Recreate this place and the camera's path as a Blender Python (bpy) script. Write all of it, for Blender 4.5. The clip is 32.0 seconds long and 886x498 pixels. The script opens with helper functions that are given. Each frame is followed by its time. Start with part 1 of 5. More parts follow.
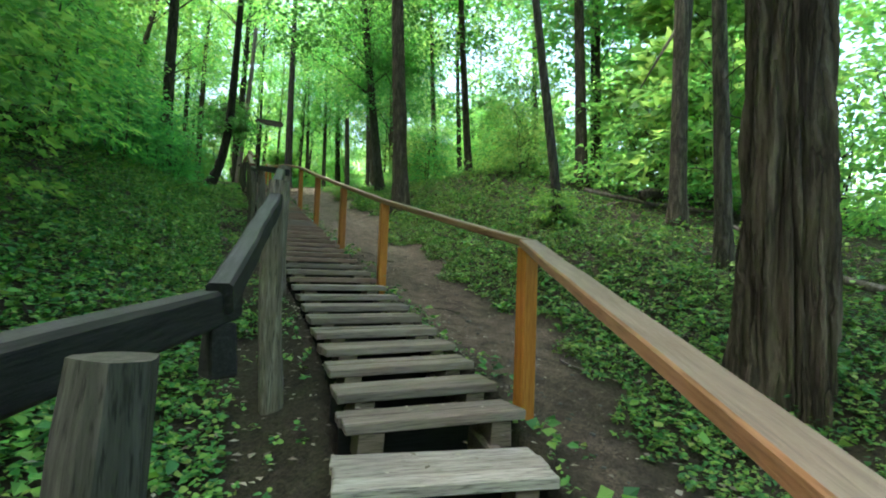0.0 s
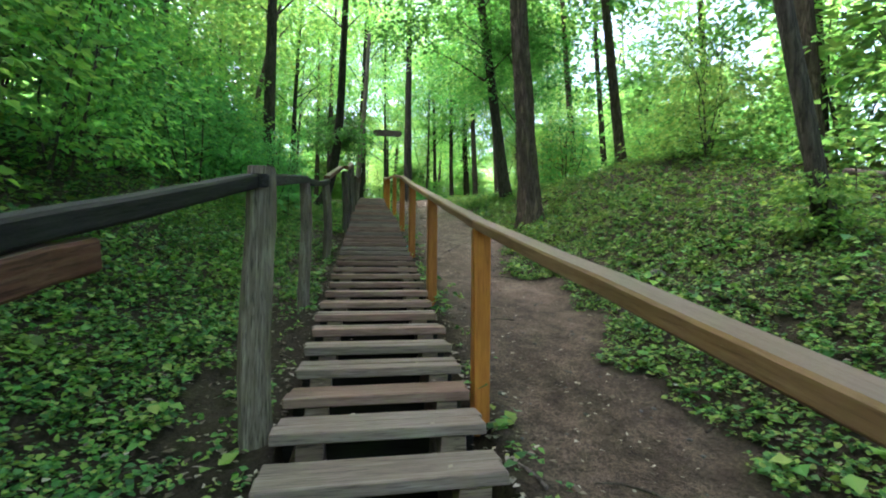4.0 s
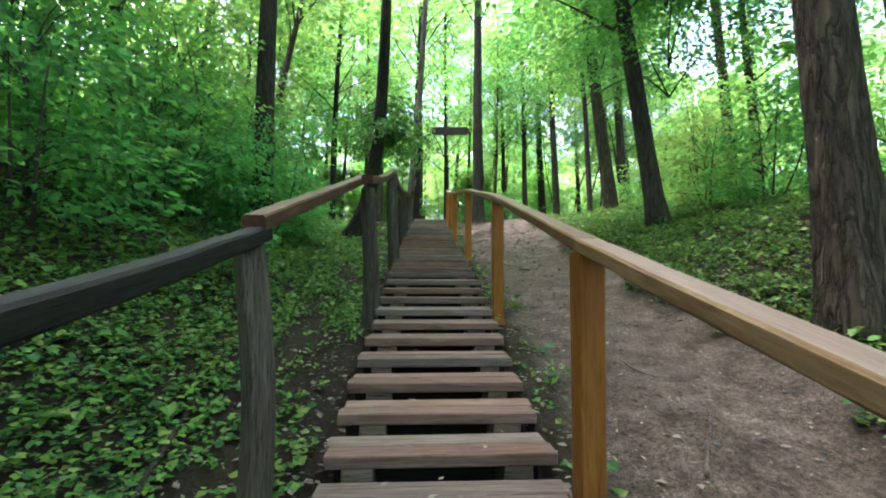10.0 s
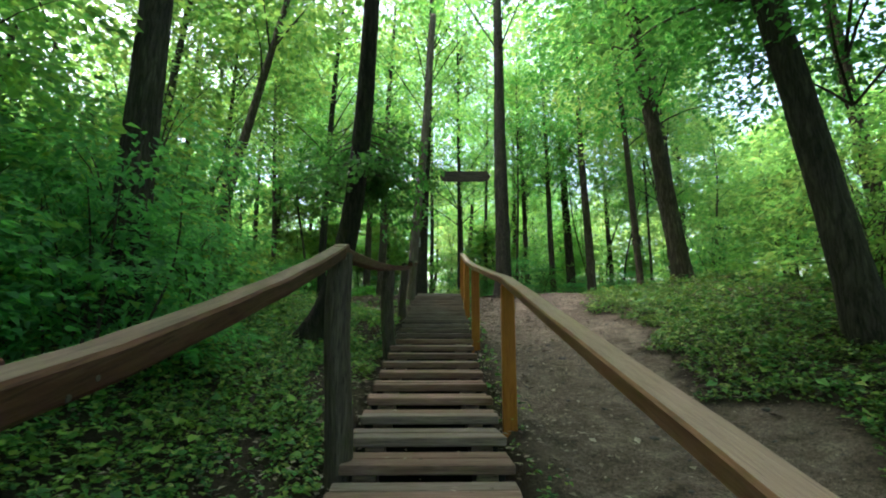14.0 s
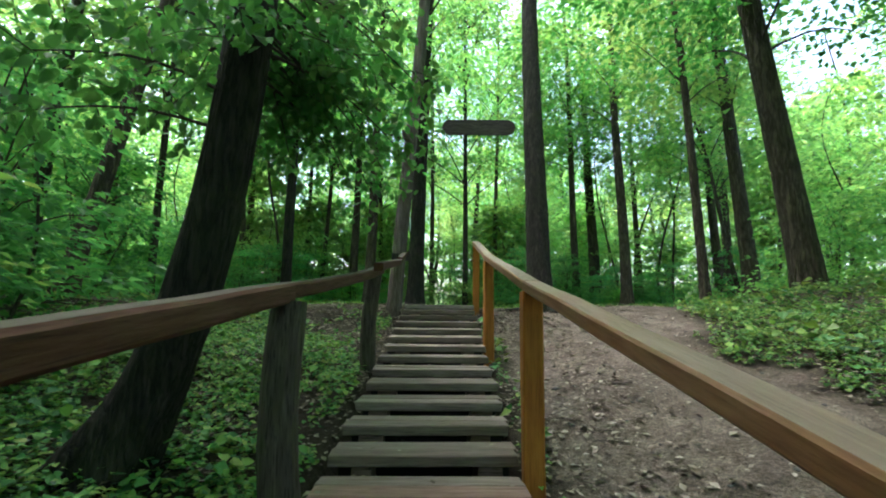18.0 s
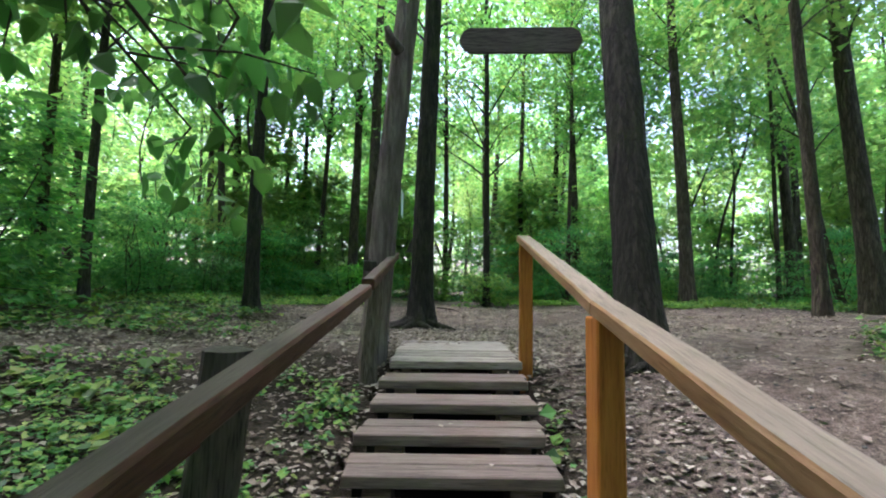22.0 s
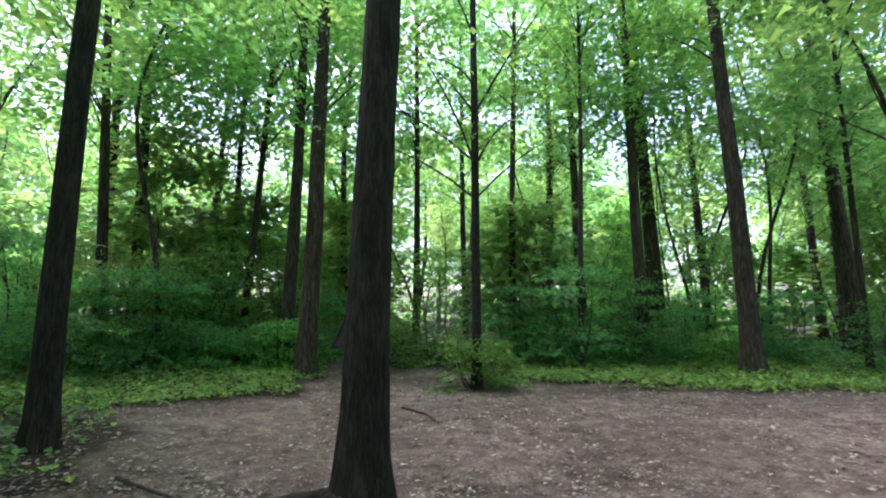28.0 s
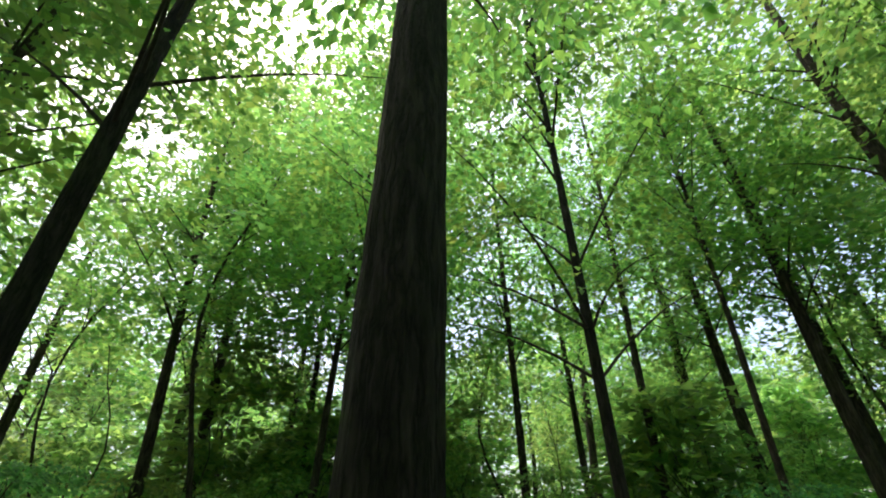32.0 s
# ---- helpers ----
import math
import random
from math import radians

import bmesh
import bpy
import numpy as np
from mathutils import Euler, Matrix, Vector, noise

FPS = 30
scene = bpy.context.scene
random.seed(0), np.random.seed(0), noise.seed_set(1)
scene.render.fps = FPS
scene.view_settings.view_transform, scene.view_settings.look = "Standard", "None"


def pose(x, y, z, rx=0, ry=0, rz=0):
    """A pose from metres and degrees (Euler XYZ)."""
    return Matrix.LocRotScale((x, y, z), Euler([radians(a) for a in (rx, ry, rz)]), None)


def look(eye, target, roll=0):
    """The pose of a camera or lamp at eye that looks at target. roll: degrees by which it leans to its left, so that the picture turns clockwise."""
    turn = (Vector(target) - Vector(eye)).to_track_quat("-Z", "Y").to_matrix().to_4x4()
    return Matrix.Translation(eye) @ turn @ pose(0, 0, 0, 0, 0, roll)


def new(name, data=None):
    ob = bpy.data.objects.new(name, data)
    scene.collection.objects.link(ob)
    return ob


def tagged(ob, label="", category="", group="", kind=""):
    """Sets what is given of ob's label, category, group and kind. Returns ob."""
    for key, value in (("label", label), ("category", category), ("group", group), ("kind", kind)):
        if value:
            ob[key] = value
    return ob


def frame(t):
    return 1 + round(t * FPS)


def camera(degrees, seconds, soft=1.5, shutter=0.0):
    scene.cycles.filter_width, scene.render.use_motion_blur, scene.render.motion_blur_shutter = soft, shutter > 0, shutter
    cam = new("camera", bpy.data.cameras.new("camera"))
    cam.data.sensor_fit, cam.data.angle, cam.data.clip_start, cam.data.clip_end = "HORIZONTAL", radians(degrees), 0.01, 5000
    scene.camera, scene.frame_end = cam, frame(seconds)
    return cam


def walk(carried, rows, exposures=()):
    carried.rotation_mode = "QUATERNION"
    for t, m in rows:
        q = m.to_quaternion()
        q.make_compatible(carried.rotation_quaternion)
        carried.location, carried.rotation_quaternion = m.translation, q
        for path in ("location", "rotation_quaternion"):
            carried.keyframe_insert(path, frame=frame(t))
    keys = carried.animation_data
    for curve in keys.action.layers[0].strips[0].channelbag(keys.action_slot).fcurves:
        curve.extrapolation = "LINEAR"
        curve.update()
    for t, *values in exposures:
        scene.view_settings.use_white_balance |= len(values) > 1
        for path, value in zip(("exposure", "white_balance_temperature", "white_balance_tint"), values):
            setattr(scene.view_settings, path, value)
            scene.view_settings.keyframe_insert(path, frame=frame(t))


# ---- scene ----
cam = camera(86.6, 32.0, soft=2.0)
METRES, EYE, TILT, LEAN, TURN = 26.0, 1.4, 2.0, -2.1, -25.0
ROWS = [
    (0.0, 0.0000, 0.0000, 0.0000, 0.00, 0.00, -0.00),
    (0.5, -0.0004, 0.0186, 0.0030, 1.20, 0.31, 0.18),
    (1.0, 0.0005, 0.0373, 0.0056, 2.58, 0.96, 0.43),
    (1.5, 0.0008, 0.0527, 0.0080, 4.31, 1.36, 0.65),
    (2.0, 0.0021, 0.0685, 0.0108, 6.62, 1.83, 1.03),
    (2.5, 0.0027, 0.0827, 0.0130, 8.72, 1.72, 1.27),
    (3.0, 0.0000, 0.0983, 0.0143, 11.69, 1.35, 1.69),
    (3.5, -0.0013, 0.1127, 0.0153, 14.39, 1.07, 2.03),
    (4.0, -0.0060, 0.1269, 0.0166, 16.70, 1.01, 2.31),
    (4.5, -0.0104, 0.1426, 0.0197, 18.89, 0.96, 2.60),
    (6.5, -0.0412, 0.2077, 0.0323, 21.35, 0.93, 2.17),
    (7.0, -0.0509, 0.2264, 0.0363, 22.07, 1.34, 2.30),
    (7.5, -0.0568, 0.2428, 0.0401, 22.72, 1.76, 2.35),
    (8.0, -0.0656, 0.2605, 0.0455, 22.64, 1.76, 2.29),
    (8.5, -0.0771, 0.2760, 0.0498, 22.51, 1.93, 2.31),
    (9.0, -0.0836, 0.2933, 0.0518, 23.05, 2.24, 2.41),
    (9.5, -0.0896, 0.3081, 0.0563, 23.11, 2.04, 2.41),
    (10.0, -0.0983, 0.3270, 0.0600, 23.77, 2.29, 2.43),
    (10.5, -0.1013, 0.3468, 0.0613, 24.71, 3.14, 2.54),
    (11.0, -0.1076, 0.3639, 0.0693, 25.40, 4.10, 2.60),
    (11.5, -0.1181, 0.3795, 0.0754, 26.03, 5.51, 2.62),
    (12.0, -0.1259, 0.3950, 0.0788, 26.38, 6.73, 2.66),
    (12.5, -0.1347, 0.4117, 0.0864, 26.25, 7.44, 2.60),
    (13.0, -0.1458, 0.4291, 0.0898, 26.07, 8.28, 2.62),
    (13.5, -0.1500, 0.4423, 0.0924, 25.95, 8.65, 2.62),
    (14.0, -0.1564, 0.4635, 0.0975, 25.46, 8.37, 2.53),
    (14.5, -0.1667, 0.4820, 0.0989, 25.25, 8.31, 2.46),
    (16.5, -0.1995, 0.5504, 0.1096, 24.85, 7.46, 2.11),
    (17.0, -0.2066, 0.5664, 0.1159, 24.93, 6.96, 2.05),
    (17.5, -0.2157, 0.5826, 0.1191, 25.11, 6.50, 2.04),
    (18.0, -0.2218, 0.6016, 0.1208, 25.59, 6.43, 2.05),
    (18.5, -0.2292, 0.6167, 0.1250, 25.70, 6.21, 2.02),
    (19.0, -0.2396, 0.6331, 0.1300, 25.84, 6.01, 1.95),
    (19.5, -0.2449, 0.6510, 0.1312, 26.08, 5.88, 1.90),
    (20.0, -0.2499, 0.6637, 0.1362, 26.27, 5.45, 1.86),
    (20.5, -0.2566, 0.6731, 0.1381, 26.74, 4.80, 1.87),
    (21.0, -0.2601, 0.6856, 0.1384, 27.24, 4.62, 1.91),
    (21.5, -0.2660, 0.6981, 0.1400, 27.34, 4.08, 1.92),
    (22.0, -0.2771, 0.7158, 0.1431, 27.39, 3.60, 1.98),
    (22.5, -0.2831, 0.7304, 0.1437, 27.33, 3.16, 1.94),
    (23.0, -0.2901, 0.7462, 0.1483, 26.98, 2.74, 1.99),
    (23.5, -0.2970, 0.7585, 0.1515, 27.24, 3.18, 2.12),
    (24.0, -0.3022, 0.7737, 0.1516, 27.82, 3.55, 2.24),
    (24.5, -0.3070, 0.7860, 0.1572, 28.10, 3.48, 2.38),
    (25.0, -0.3147, 0.7973, 0.1590, 28.19, 3.43, 2.42),
    (25.5, -0.3186, 0.8081, 0.1605, 27.67, 3.31, 2.39),
    (27.5, -0.3451, 0.8554, 0.1739, 23.80, 5.49, 2.53),
    (28.0, -0.3513, 0.8657, 0.1768, 23.97, 6.21, 2.56),
    (28.5, -0.3563, 0.8793, 0.1764, 24.63, 6.92, 2.58),
    (29.0, -0.3637, 0.8939, 0.1781, 25.60, 8.36, 2.66),
    (29.5, -0.3726, 0.9083, 0.1790, 26.70, 10.76, 2.79),
    (30.0, -0.3798, 0.9223, 0.1798, 27.97, 14.19, 2.91),
    (30.5, -0.3848, 0.9329, 0.1818, 29.65, 17.73, 3.11),
    (31.0, -0.3909, 0.9423, 0.1816, 32.01, 22.26, 3.43),
    (31.5, -0.3947, 0.9506, 0.1827, 33.96, 26.93, 3.46),
    (32.0, -0.3954, 0.9545, 0.1850, 36.28, 32.36, 3.64),
]
walk(cam, [(t, pose(0, 0, EYE, TILT, LEAN, TURN) @ pose(METRES * x, METRES * y, METRES * z, 90 + pitch, roll, yaw)) for t, x, y, z, yaw, pitch, roll in ROWS],
     exposures=[(0, 3.0, 6300, 2), (3, 3.08, 6300, 13), (7, 3.4, 6150, 21), (10, 3.44, 6100, 25), (12, 3.34, 6150, 23), (14, 2.58, 6400, 12), (18, 2.82, 6000, 12), (20, 2.93, 5800, 22), (24, 2.95, 5800, 31), (29, 2.88, 5800, 39), (30.5, 2.55, 6000, 40), (32, 1.73, 6750, 18)])
SKY, SUN = 0.15, 1.1


# ---- terrain ----
def lerp(v, xs, ys):
    return np.interp(v, xs, ys)


def soft_cap(z, top, k=0.5):
    """Levels z off below top, smoothly."""
    return top - k * np.log1p(np.exp(np.clip((top - z) / k, -30, 30)))


def stair_x(y):
    """The middle of the staircase at a place along it."""
    return lerp(y, [-6, -0.4, 2.3, 3.6, 5.5, 10, 14.4, 17.5, 23.5], [-2.2, 0.3, 1.18, 1.29, 1.28, 1.24, 1.18, 1.1, 1.085])


def stair_z(y):
    """The height of the treads at a place along the staircase."""
    return lerp(y, [-8, 2, 5.8, 10.66, 14.4, 20.9, 23.5, 25, 30, 40, 80], [-1.4, 0.40, 1.18, 2.29, 3.2, 4.42, 4.95, 4.95, 4.93, 5.0, 5.1])


def ground_z(x, y):
    """The height of the ground: a gully with the stairs in it, banks on both sides, a level clearing on top."""
    x, y = np.asarray(x, float), np.asarray(y, float)
    s, c = stair_z(y), stair_x(y)
    u, v = c - 0.55 - x, x - c - 0.55
    steep = lerp(y, [12, 22.5], [1, 0])
    left = lerp(u, [0, 0.5, 1, 1.6, 3, 6, 10, 30], [-0.16, -0.3, -0.26, 0, 0.75, 2.2, 3.4, 5]) * steep + (1 - steep) * lerp(u, [0, 0.5, 1.5, 3, 8], [-0.16, -0.24, -0.15, -0.02, 0.1])
    slope = lerp(y, [15, 23], [1, 0])
    right = lerp(v, [0, 0.4, 1.6, 2.4, 3.6, 6, 9, 20], [-0.16, -0.22, -0.2, 0.05, 0.5, 1.0, 1.4, 2.2]) * slope + (1 - slope) * lerp(v, [0, 0.6, 2, 5, 10], [-0.16, -0.12, 0.0, 0.25, 0.25])
    side = np.where(u > 0, left, np.where(v > 0, right, lerp(np.minimum(-u, -v), [0, 0.14], [-0.16, -0.9])))
    flat = lerp(y, [23.3, 24.2], [0, 1])
    z = s + side * (1 - flat) + flat * (lerp(np.abs(x - 1), [0, 3, 9], [-0.04, -0.02, 0.1]))
    z = soft_cap(z, 5.75, 0.35) + 0.7 * np.exp(-((x - 7.6) / 2.4) ** 2 - ((y - 12) / 3.2) ** 2) + 0.16 * np.exp(-((x - 5.3) / 1.5) ** 2 - ((y - 7.5) / 3) ** 2) + 0.25 * np.exp(-((x - 8) / 2) ** 2 - ((y - 24) / 2) ** 2) - 0.19 * np.exp(-((x - 0.4) / 2.6) ** 2 - ((y - 28.2) / 1.9) ** 2)
    return z + 0.05 * np.sin(1.3 * x + 0.7 * y) * np.cos(0.9 * y - 0.4 * x) + 0.025 * np.sin(3.1 * x - 1.1 * y) * np.sin(2.3 * y + 0.8)

# ---- light ----
world = bpy.data.worlds.new("overcast_sky")
scene.world = world
world.use_nodes = True
wn = world.node_tree.nodes
sky = wn.new("ShaderNodeTexSky")
sky.sky_type, sky.sun_disc = "NISHITA", False
sky.sun_elevation, sky.sun_rotation = radians(69), radians(-70)
sky.air_density, sky.dust_density, sky.ozone_density = 1.0, 5.0, 0.8
world.node_tree.links.new(sky.outputs[0], wn["Background"].inputs[0])
wn["Background"].inputs[1].default_value = SKY
sun = new("sun", bpy.data.lights.new("sun", "SUN"))
sun.data.energy, sun.data.angle, sun.data.color = SUN, radians(28), (1.0, 0.985, 0.96)
sun.matrix_world = look((-10.0, 3.6, 28.0), (0, 0, 0))


# ---- materials ----
def material(name, rough=0.8):
    m = bpy.data.materials.new(name)
    m.use_nodes = True
    b = m.node_tree.nodes["Principled BSDF"]
    b.inputs["Roughness"].default_value = rough
    b.inputs["Specular IOR Level"].default_value = 0.25
    return m, m.node_tree.nodes, m.node_tree.links, b


def ramp(nodes, stops):
    r = nodes.new("ShaderNodeValToRGB")
    while len(r.color_ramp.elements) < len(stops):
        r.color_ramp.elements.new(0.5)
    for e, (p, c) in zip(r.color_ramp.elements, stops):
        e.position, e.color = p, (*c, 1)
    return r


def noise_tex(nodes, links, scale, detail=6, rough=0.6, stretch=(1, 1, 1), space="Object"):
    co, mp, n = nodes.new("ShaderNodeTexCoord"), nodes.new("ShaderNodeMapping"), nodes.new("ShaderNodeTexNoise")
    mp.inputs["Scale"].default_value = stretch
    n.inputs["Scale"].default_value, n.inputs["Detail"].default_value, n.inputs["Roughness"].default_value = scale, detail, rough
    links.new(co.outputs[space], mp.inputs[0])
    links.new(mp.outputs[0], n.inputs["Vector"])
    return n, mp


def mixed(nodes, links, kind, fac, a, b):
    m = nodes.new("ShaderNodeMix")
    m.data_type, m.blend_type = "RGBA", kind
    for sock, v in ((m.inputs[0], fac), (m.inputs[6], a), (m.inputs[7], b)):
        if hasattr(v, "is_output"):
            links.new(v, sock)
        else:
            sock.default_value = v if isinstance(v, (int, float)) else (*v, 1)
    return m.outputs[2]


def bumped(nodes, links, bsdf, height, strength, dist):
    bp = nodes.new("ShaderNodeBump")
    bp.inputs["Strength"].default_value, bp.inputs["Distance"].default_value = strength, dist
    links.new(height, bp.inputs["Height"])
    links.new(bp.outputs[0], bsdf.inputs["Normal"])


def wood(name, dark, mid, light, stain, axis=0, rough=0.75, checks=1.0):
    """Weathered timber with its grain along an axis of the object."""
    m, n, l, b = material(name, rough)
    st = [9, 9, 9]
    st[axis] = 0.6
    grain, mp = noise_tex(n, l, 5.0, 8, 0.7, st)
    info = n.new("ShaderNodeObjectInfo")
    off = n.new("ShaderNodeVectorMath")
    off.operation = "SCALE"
    off.inputs[0].default_value = (17, 31, 23)
    l.new(info.outputs["Random"], off.inputs["Scale"])
    l.new(off.outputs[0], mp.inputs["Location"])
    r = ramp(n, [(0.27, dark), (0.5, mid), (0.74, light)])
    l.new(grain.outputs["Fac"], r.inputs[0])
    blot, mp2 = noise_tex(n, l, 2.2, 4, 0.6)
    l.new(off.outputs[0], mp2.inputs["Location"])
    r2 = ramp(n, [(0.45, (0, 0, 0)), (0.7, (1, 1, 1))])
    l.new(blot.outputs["Fac"], r2.inputs[0])
    fac = n.new("ShaderNodeMath")
    fac.operation = "MULTIPLY"
    fac.inputs[1].default_value = 0.55
    l.new(r2.outputs[0], fac.inputs[0])
    c = mixed(n, l, "MIX", fac.outputs[0], r.outputs[0], stain)
    thin = [26, 26, 26]
    thin[axis] = 1.6
    check, mp3 = noise_tex(n, l, 5.0, 3, 0.6, thin)
    l.new(off.outputs[0], mp3.inputs["Location"])
    r3 = ramp(n, [(0.34, (0.3, 0.29, 0.28)), (0.45, (1, 1, 1)), (0.66, (1.25, 1.25, 1.25))])
    l.new(check.outputs["Fac"], r3.inputs[0])
    c = mixed(n, l, "MULTIPLY", checks, c, r3.outputs[0])
    hsv = n.new("ShaderNodeHueSaturation")
    val = n.new("ShaderNodeMapRange")
    val.inputs[3].default_value, val.inputs[4].default_value = 0.78, 1.2
    l.new(info.outputs["Random"], val.inputs[0])
    l.new(val.outputs[0], hsv.inputs["Value"])
    l.new(c, hsv.inputs["Color"])
    l.new(hsv.outputs[0], b.inputs["Base Color"])
    bumped(n, l, b, grain.outputs["Fac"], 0.7, 0.006)
    return m


def bark(name, dark, mid, light, moss=0.25, crack=26.0, deep=0.02, long=0.16, plated=True):
    """Bark with long upright fissures of uneven width."""
    m, n, l, b = material(name, 0.9)
    warp, _ = noise_tex(n, l, 3.5, 3)
    co, add, mp, split = n.new("ShaderNodeTexCoord"), n.new("ShaderNodeMixRGB"), n.new("ShaderNodeMapping"), n.new("ShaderNodeTexNoise")
    add.blend_type = "LINEAR_LIGHT"
    add.inputs[0].default_value = 0.035
    l.new(co.outputs["Object"], add.inputs[1])
    l.new(warp.outputs["Color"], add.inputs[2])
    l.new(add.outputs[0], mp.inputs[0])
    mp.inputs["Scale"].default_value = (1, 1, long)
    split.inputs["Scale"].default_value, split.inputs["Detail"].default_value = crack * 0.5, 4
    l.new(mp.outputs[0], split.inputs["Vector"])
    low, away = n.new("ShaderNodeMath"), n.new("ShaderNodeMath")
    low.operation, away.operation = "SUBTRACT", "ABSOLUTE"
    low.inputs[1].default_value = 0.5
    l.new(split.outputs["Fac"], low.inputs[0])
    l.new(low.outputs[0], away.inputs[0])
    grain, _ = noise_tex(n, l, 14, 8, 0.72, (1, 1, 0.16))
    r = ramp(n, [(0.28, dark), (0.5, mid), (0.75, light)])
    l.new(grain.outputs["Fac"], r.inputs[0])
    plate = ramp(n, [(0.0, (0.1, 0.1, 0.1)), (0.035, (0.45, 0.45, 0.45)), (0.12, (1, 1, 1))])
    l.new(away.outputs[0], plate.inputs[0])
    c = mixed(n, l, "MULTIPLY", 0.7 if plated else 0.35, r.outputs[0], plate.outputs[0])
    patch, _ = noise_tex(n, l, 1.7, 5, 0.65)
    r3 = ramp(n, [(0.52, (0, 0, 0)), (0.75, (moss, moss, moss))])
    l.new(patch.outputs["Fac"], r3.inputs[0])
    c = mixed(n, l, "MIX", r3.outputs[0], c, (0.07, 0.085, 0.035))
    l.new(c, b.inputs["Base Color"])
    h = mixed(n, l, "ADD", 0.7, plate.outputs[0], grain.outputs["Fac"])
    bumped(n, l, b, h, 1.0, deep)
    return m


def leaf(name, colors, through_light, rough=0.45, share=0.45, fading=None):
    """Leaves: each one of its own shade, some light coming through."""
    m, n, l, b = material(name, rough)
    geo, info = n.new("ShaderNodeNewGeometry"), n.new("ShaderNodeObjectInfo")
    r = ramp(n, [(k / (len(colors) - 1), c) for k, c in enumerate(colors)])
    l.new(geo.outputs["Random Per Island"], r.inputs[0])
    hsv = n.new("ShaderNodeHueSaturation")
    val, hue = n.new("ShaderNodeMapRange"), n.new("ShaderNodeMapRange")
    val.inputs[3].default_value, val.inputs[4].default_value = 0.75, 1.25
    hue.inputs[3].default_value, hue.inputs[4].default_value = 0.485, 0.515
    l.new(info.outputs["Random"], val.inputs[0])
    l.new(info.outputs["Random"], hue.inputs[0])
    l.new(val.outputs[0], hsv.inputs["Value"])
    l.new(hue.outputs[0], hsv.inputs["Hue"])
    tint = r.outputs[0]
    if fading:
        spots, _ = noise_tex(n, l, 1.3, 4, 0.65)
        where = ramp(n, [(0.54, (0, 0, 0)), (0.68, (0.36, 0.36, 0.36))])
        l.new(spots.outputs["Fac"], where.inputs[0])
        tint = mixed(n, l, "MIX", where.outputs[0], tint, fading)
    l.new(tint, hsv.inputs["Color"])
    l.new(hsv.outputs[0], b.inputs["Base Color"])
    b.inputs["Specular IOR Level"].default_value = 0.3
    tr, mix = n.new("ShaderNodeBsdfTranslucent"), n.new("ShaderNodeMixShader")
    c = mixed(n, l, "MULTIPLY", 1.0, hsv.outputs[0], through_light)
    l.new(c, tr.inputs["Color"])
    mix.inputs[0].default_value = share
    l.new(b.outputs[0], mix.inputs[1])
    l.new(tr.outputs[0], mix.inputs[2])
    l.new(mix.outputs[0], n["Material Output"].inputs["Surface"])
    return m


TREAD = wood("weathered_tread_wood", (0.07, 0.055, 0.048), (0.16, 0.126, 0.11), (0.24, 0.205, 0.186), (0.135, 0.09, 0.069), checks=0.55)
TREAD_PALE = wood("pale_landing_wood", (0.13, 0.11, 0.098), (0.25, 0.218, 0.2), (0.36, 0.328, 0.31), (0.2, 0.155, 0.13))
TREAD_RED = wood("red_brown_tread_wood", (0.085, 0.052, 0.042), (0.19, 0.12, 0.098), (0.27, 0.2, 0.17), (0.155, 0.082, 0.06), checks=0.55)
# near-black, for boards that stand in for the shade between the treads
GAP_BLACK = wood("gap_shade_black", (0.006, 0.006, 0.006), (0.012, 0.011, 0.011), (0.022, 0.021, 0.021), (0.01, 0.009, 0.009))
BLOCK = wood("dark_block_wood", (0.07, 0.05, 0.04), (0.15, 0.11, 0.085), (0.22, 0.17, 0.13), (0.1, 0.06, 0.045))
ORANGE = wood("orange_stained_post", (0.173, 0.054, 0.00864), (0.31, 0.115, 0.0187), (0.374, 0.158, 0.0324), (0.238, 0.0792, 0.0158), axis=2, rough=0.6, checks=0.35)
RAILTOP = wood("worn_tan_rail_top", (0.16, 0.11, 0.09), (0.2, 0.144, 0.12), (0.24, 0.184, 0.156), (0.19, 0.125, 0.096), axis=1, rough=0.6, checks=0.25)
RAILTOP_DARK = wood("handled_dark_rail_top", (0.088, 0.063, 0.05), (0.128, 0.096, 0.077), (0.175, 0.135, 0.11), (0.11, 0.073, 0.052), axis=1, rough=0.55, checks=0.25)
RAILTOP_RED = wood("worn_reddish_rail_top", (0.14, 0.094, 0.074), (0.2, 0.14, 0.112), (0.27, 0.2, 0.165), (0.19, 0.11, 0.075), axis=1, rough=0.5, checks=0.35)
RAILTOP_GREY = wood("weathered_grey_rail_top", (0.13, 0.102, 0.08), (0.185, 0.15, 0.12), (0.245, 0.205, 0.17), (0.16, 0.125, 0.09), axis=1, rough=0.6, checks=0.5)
# tops of the red beams: light from above painted in as paler wood
BEAMTOP = wood("lit_red_brown_beam_top", (0.105, 0.066, 0.052), (0.175, 0.118, 0.096), (0.25, 0.185, 0.158), (0.13, 0.075, 0.055), axis=1, rough=0.55, checks=0.5)
BEAMTOP_DARK = wood("dark_brown_beam_top", (0.05, 0.037, 0.03), (0.088, 0.068, 0.057), (0.135, 0.11, 0.095), (0.062, 0.042, 0.033), axis=1, rough=0.65, checks=0.4)
# blue grey, lighter than the sides of the dark beams
DARKTOP = wood("blue_grey_beam_top", (0.014, 0.014, 0.015), (0.034, 0.034, 0.037), (0.075, 0.076, 0.082), (0.024, 0.024, 0.025), axis=1, rough=0.6, checks=0.3)
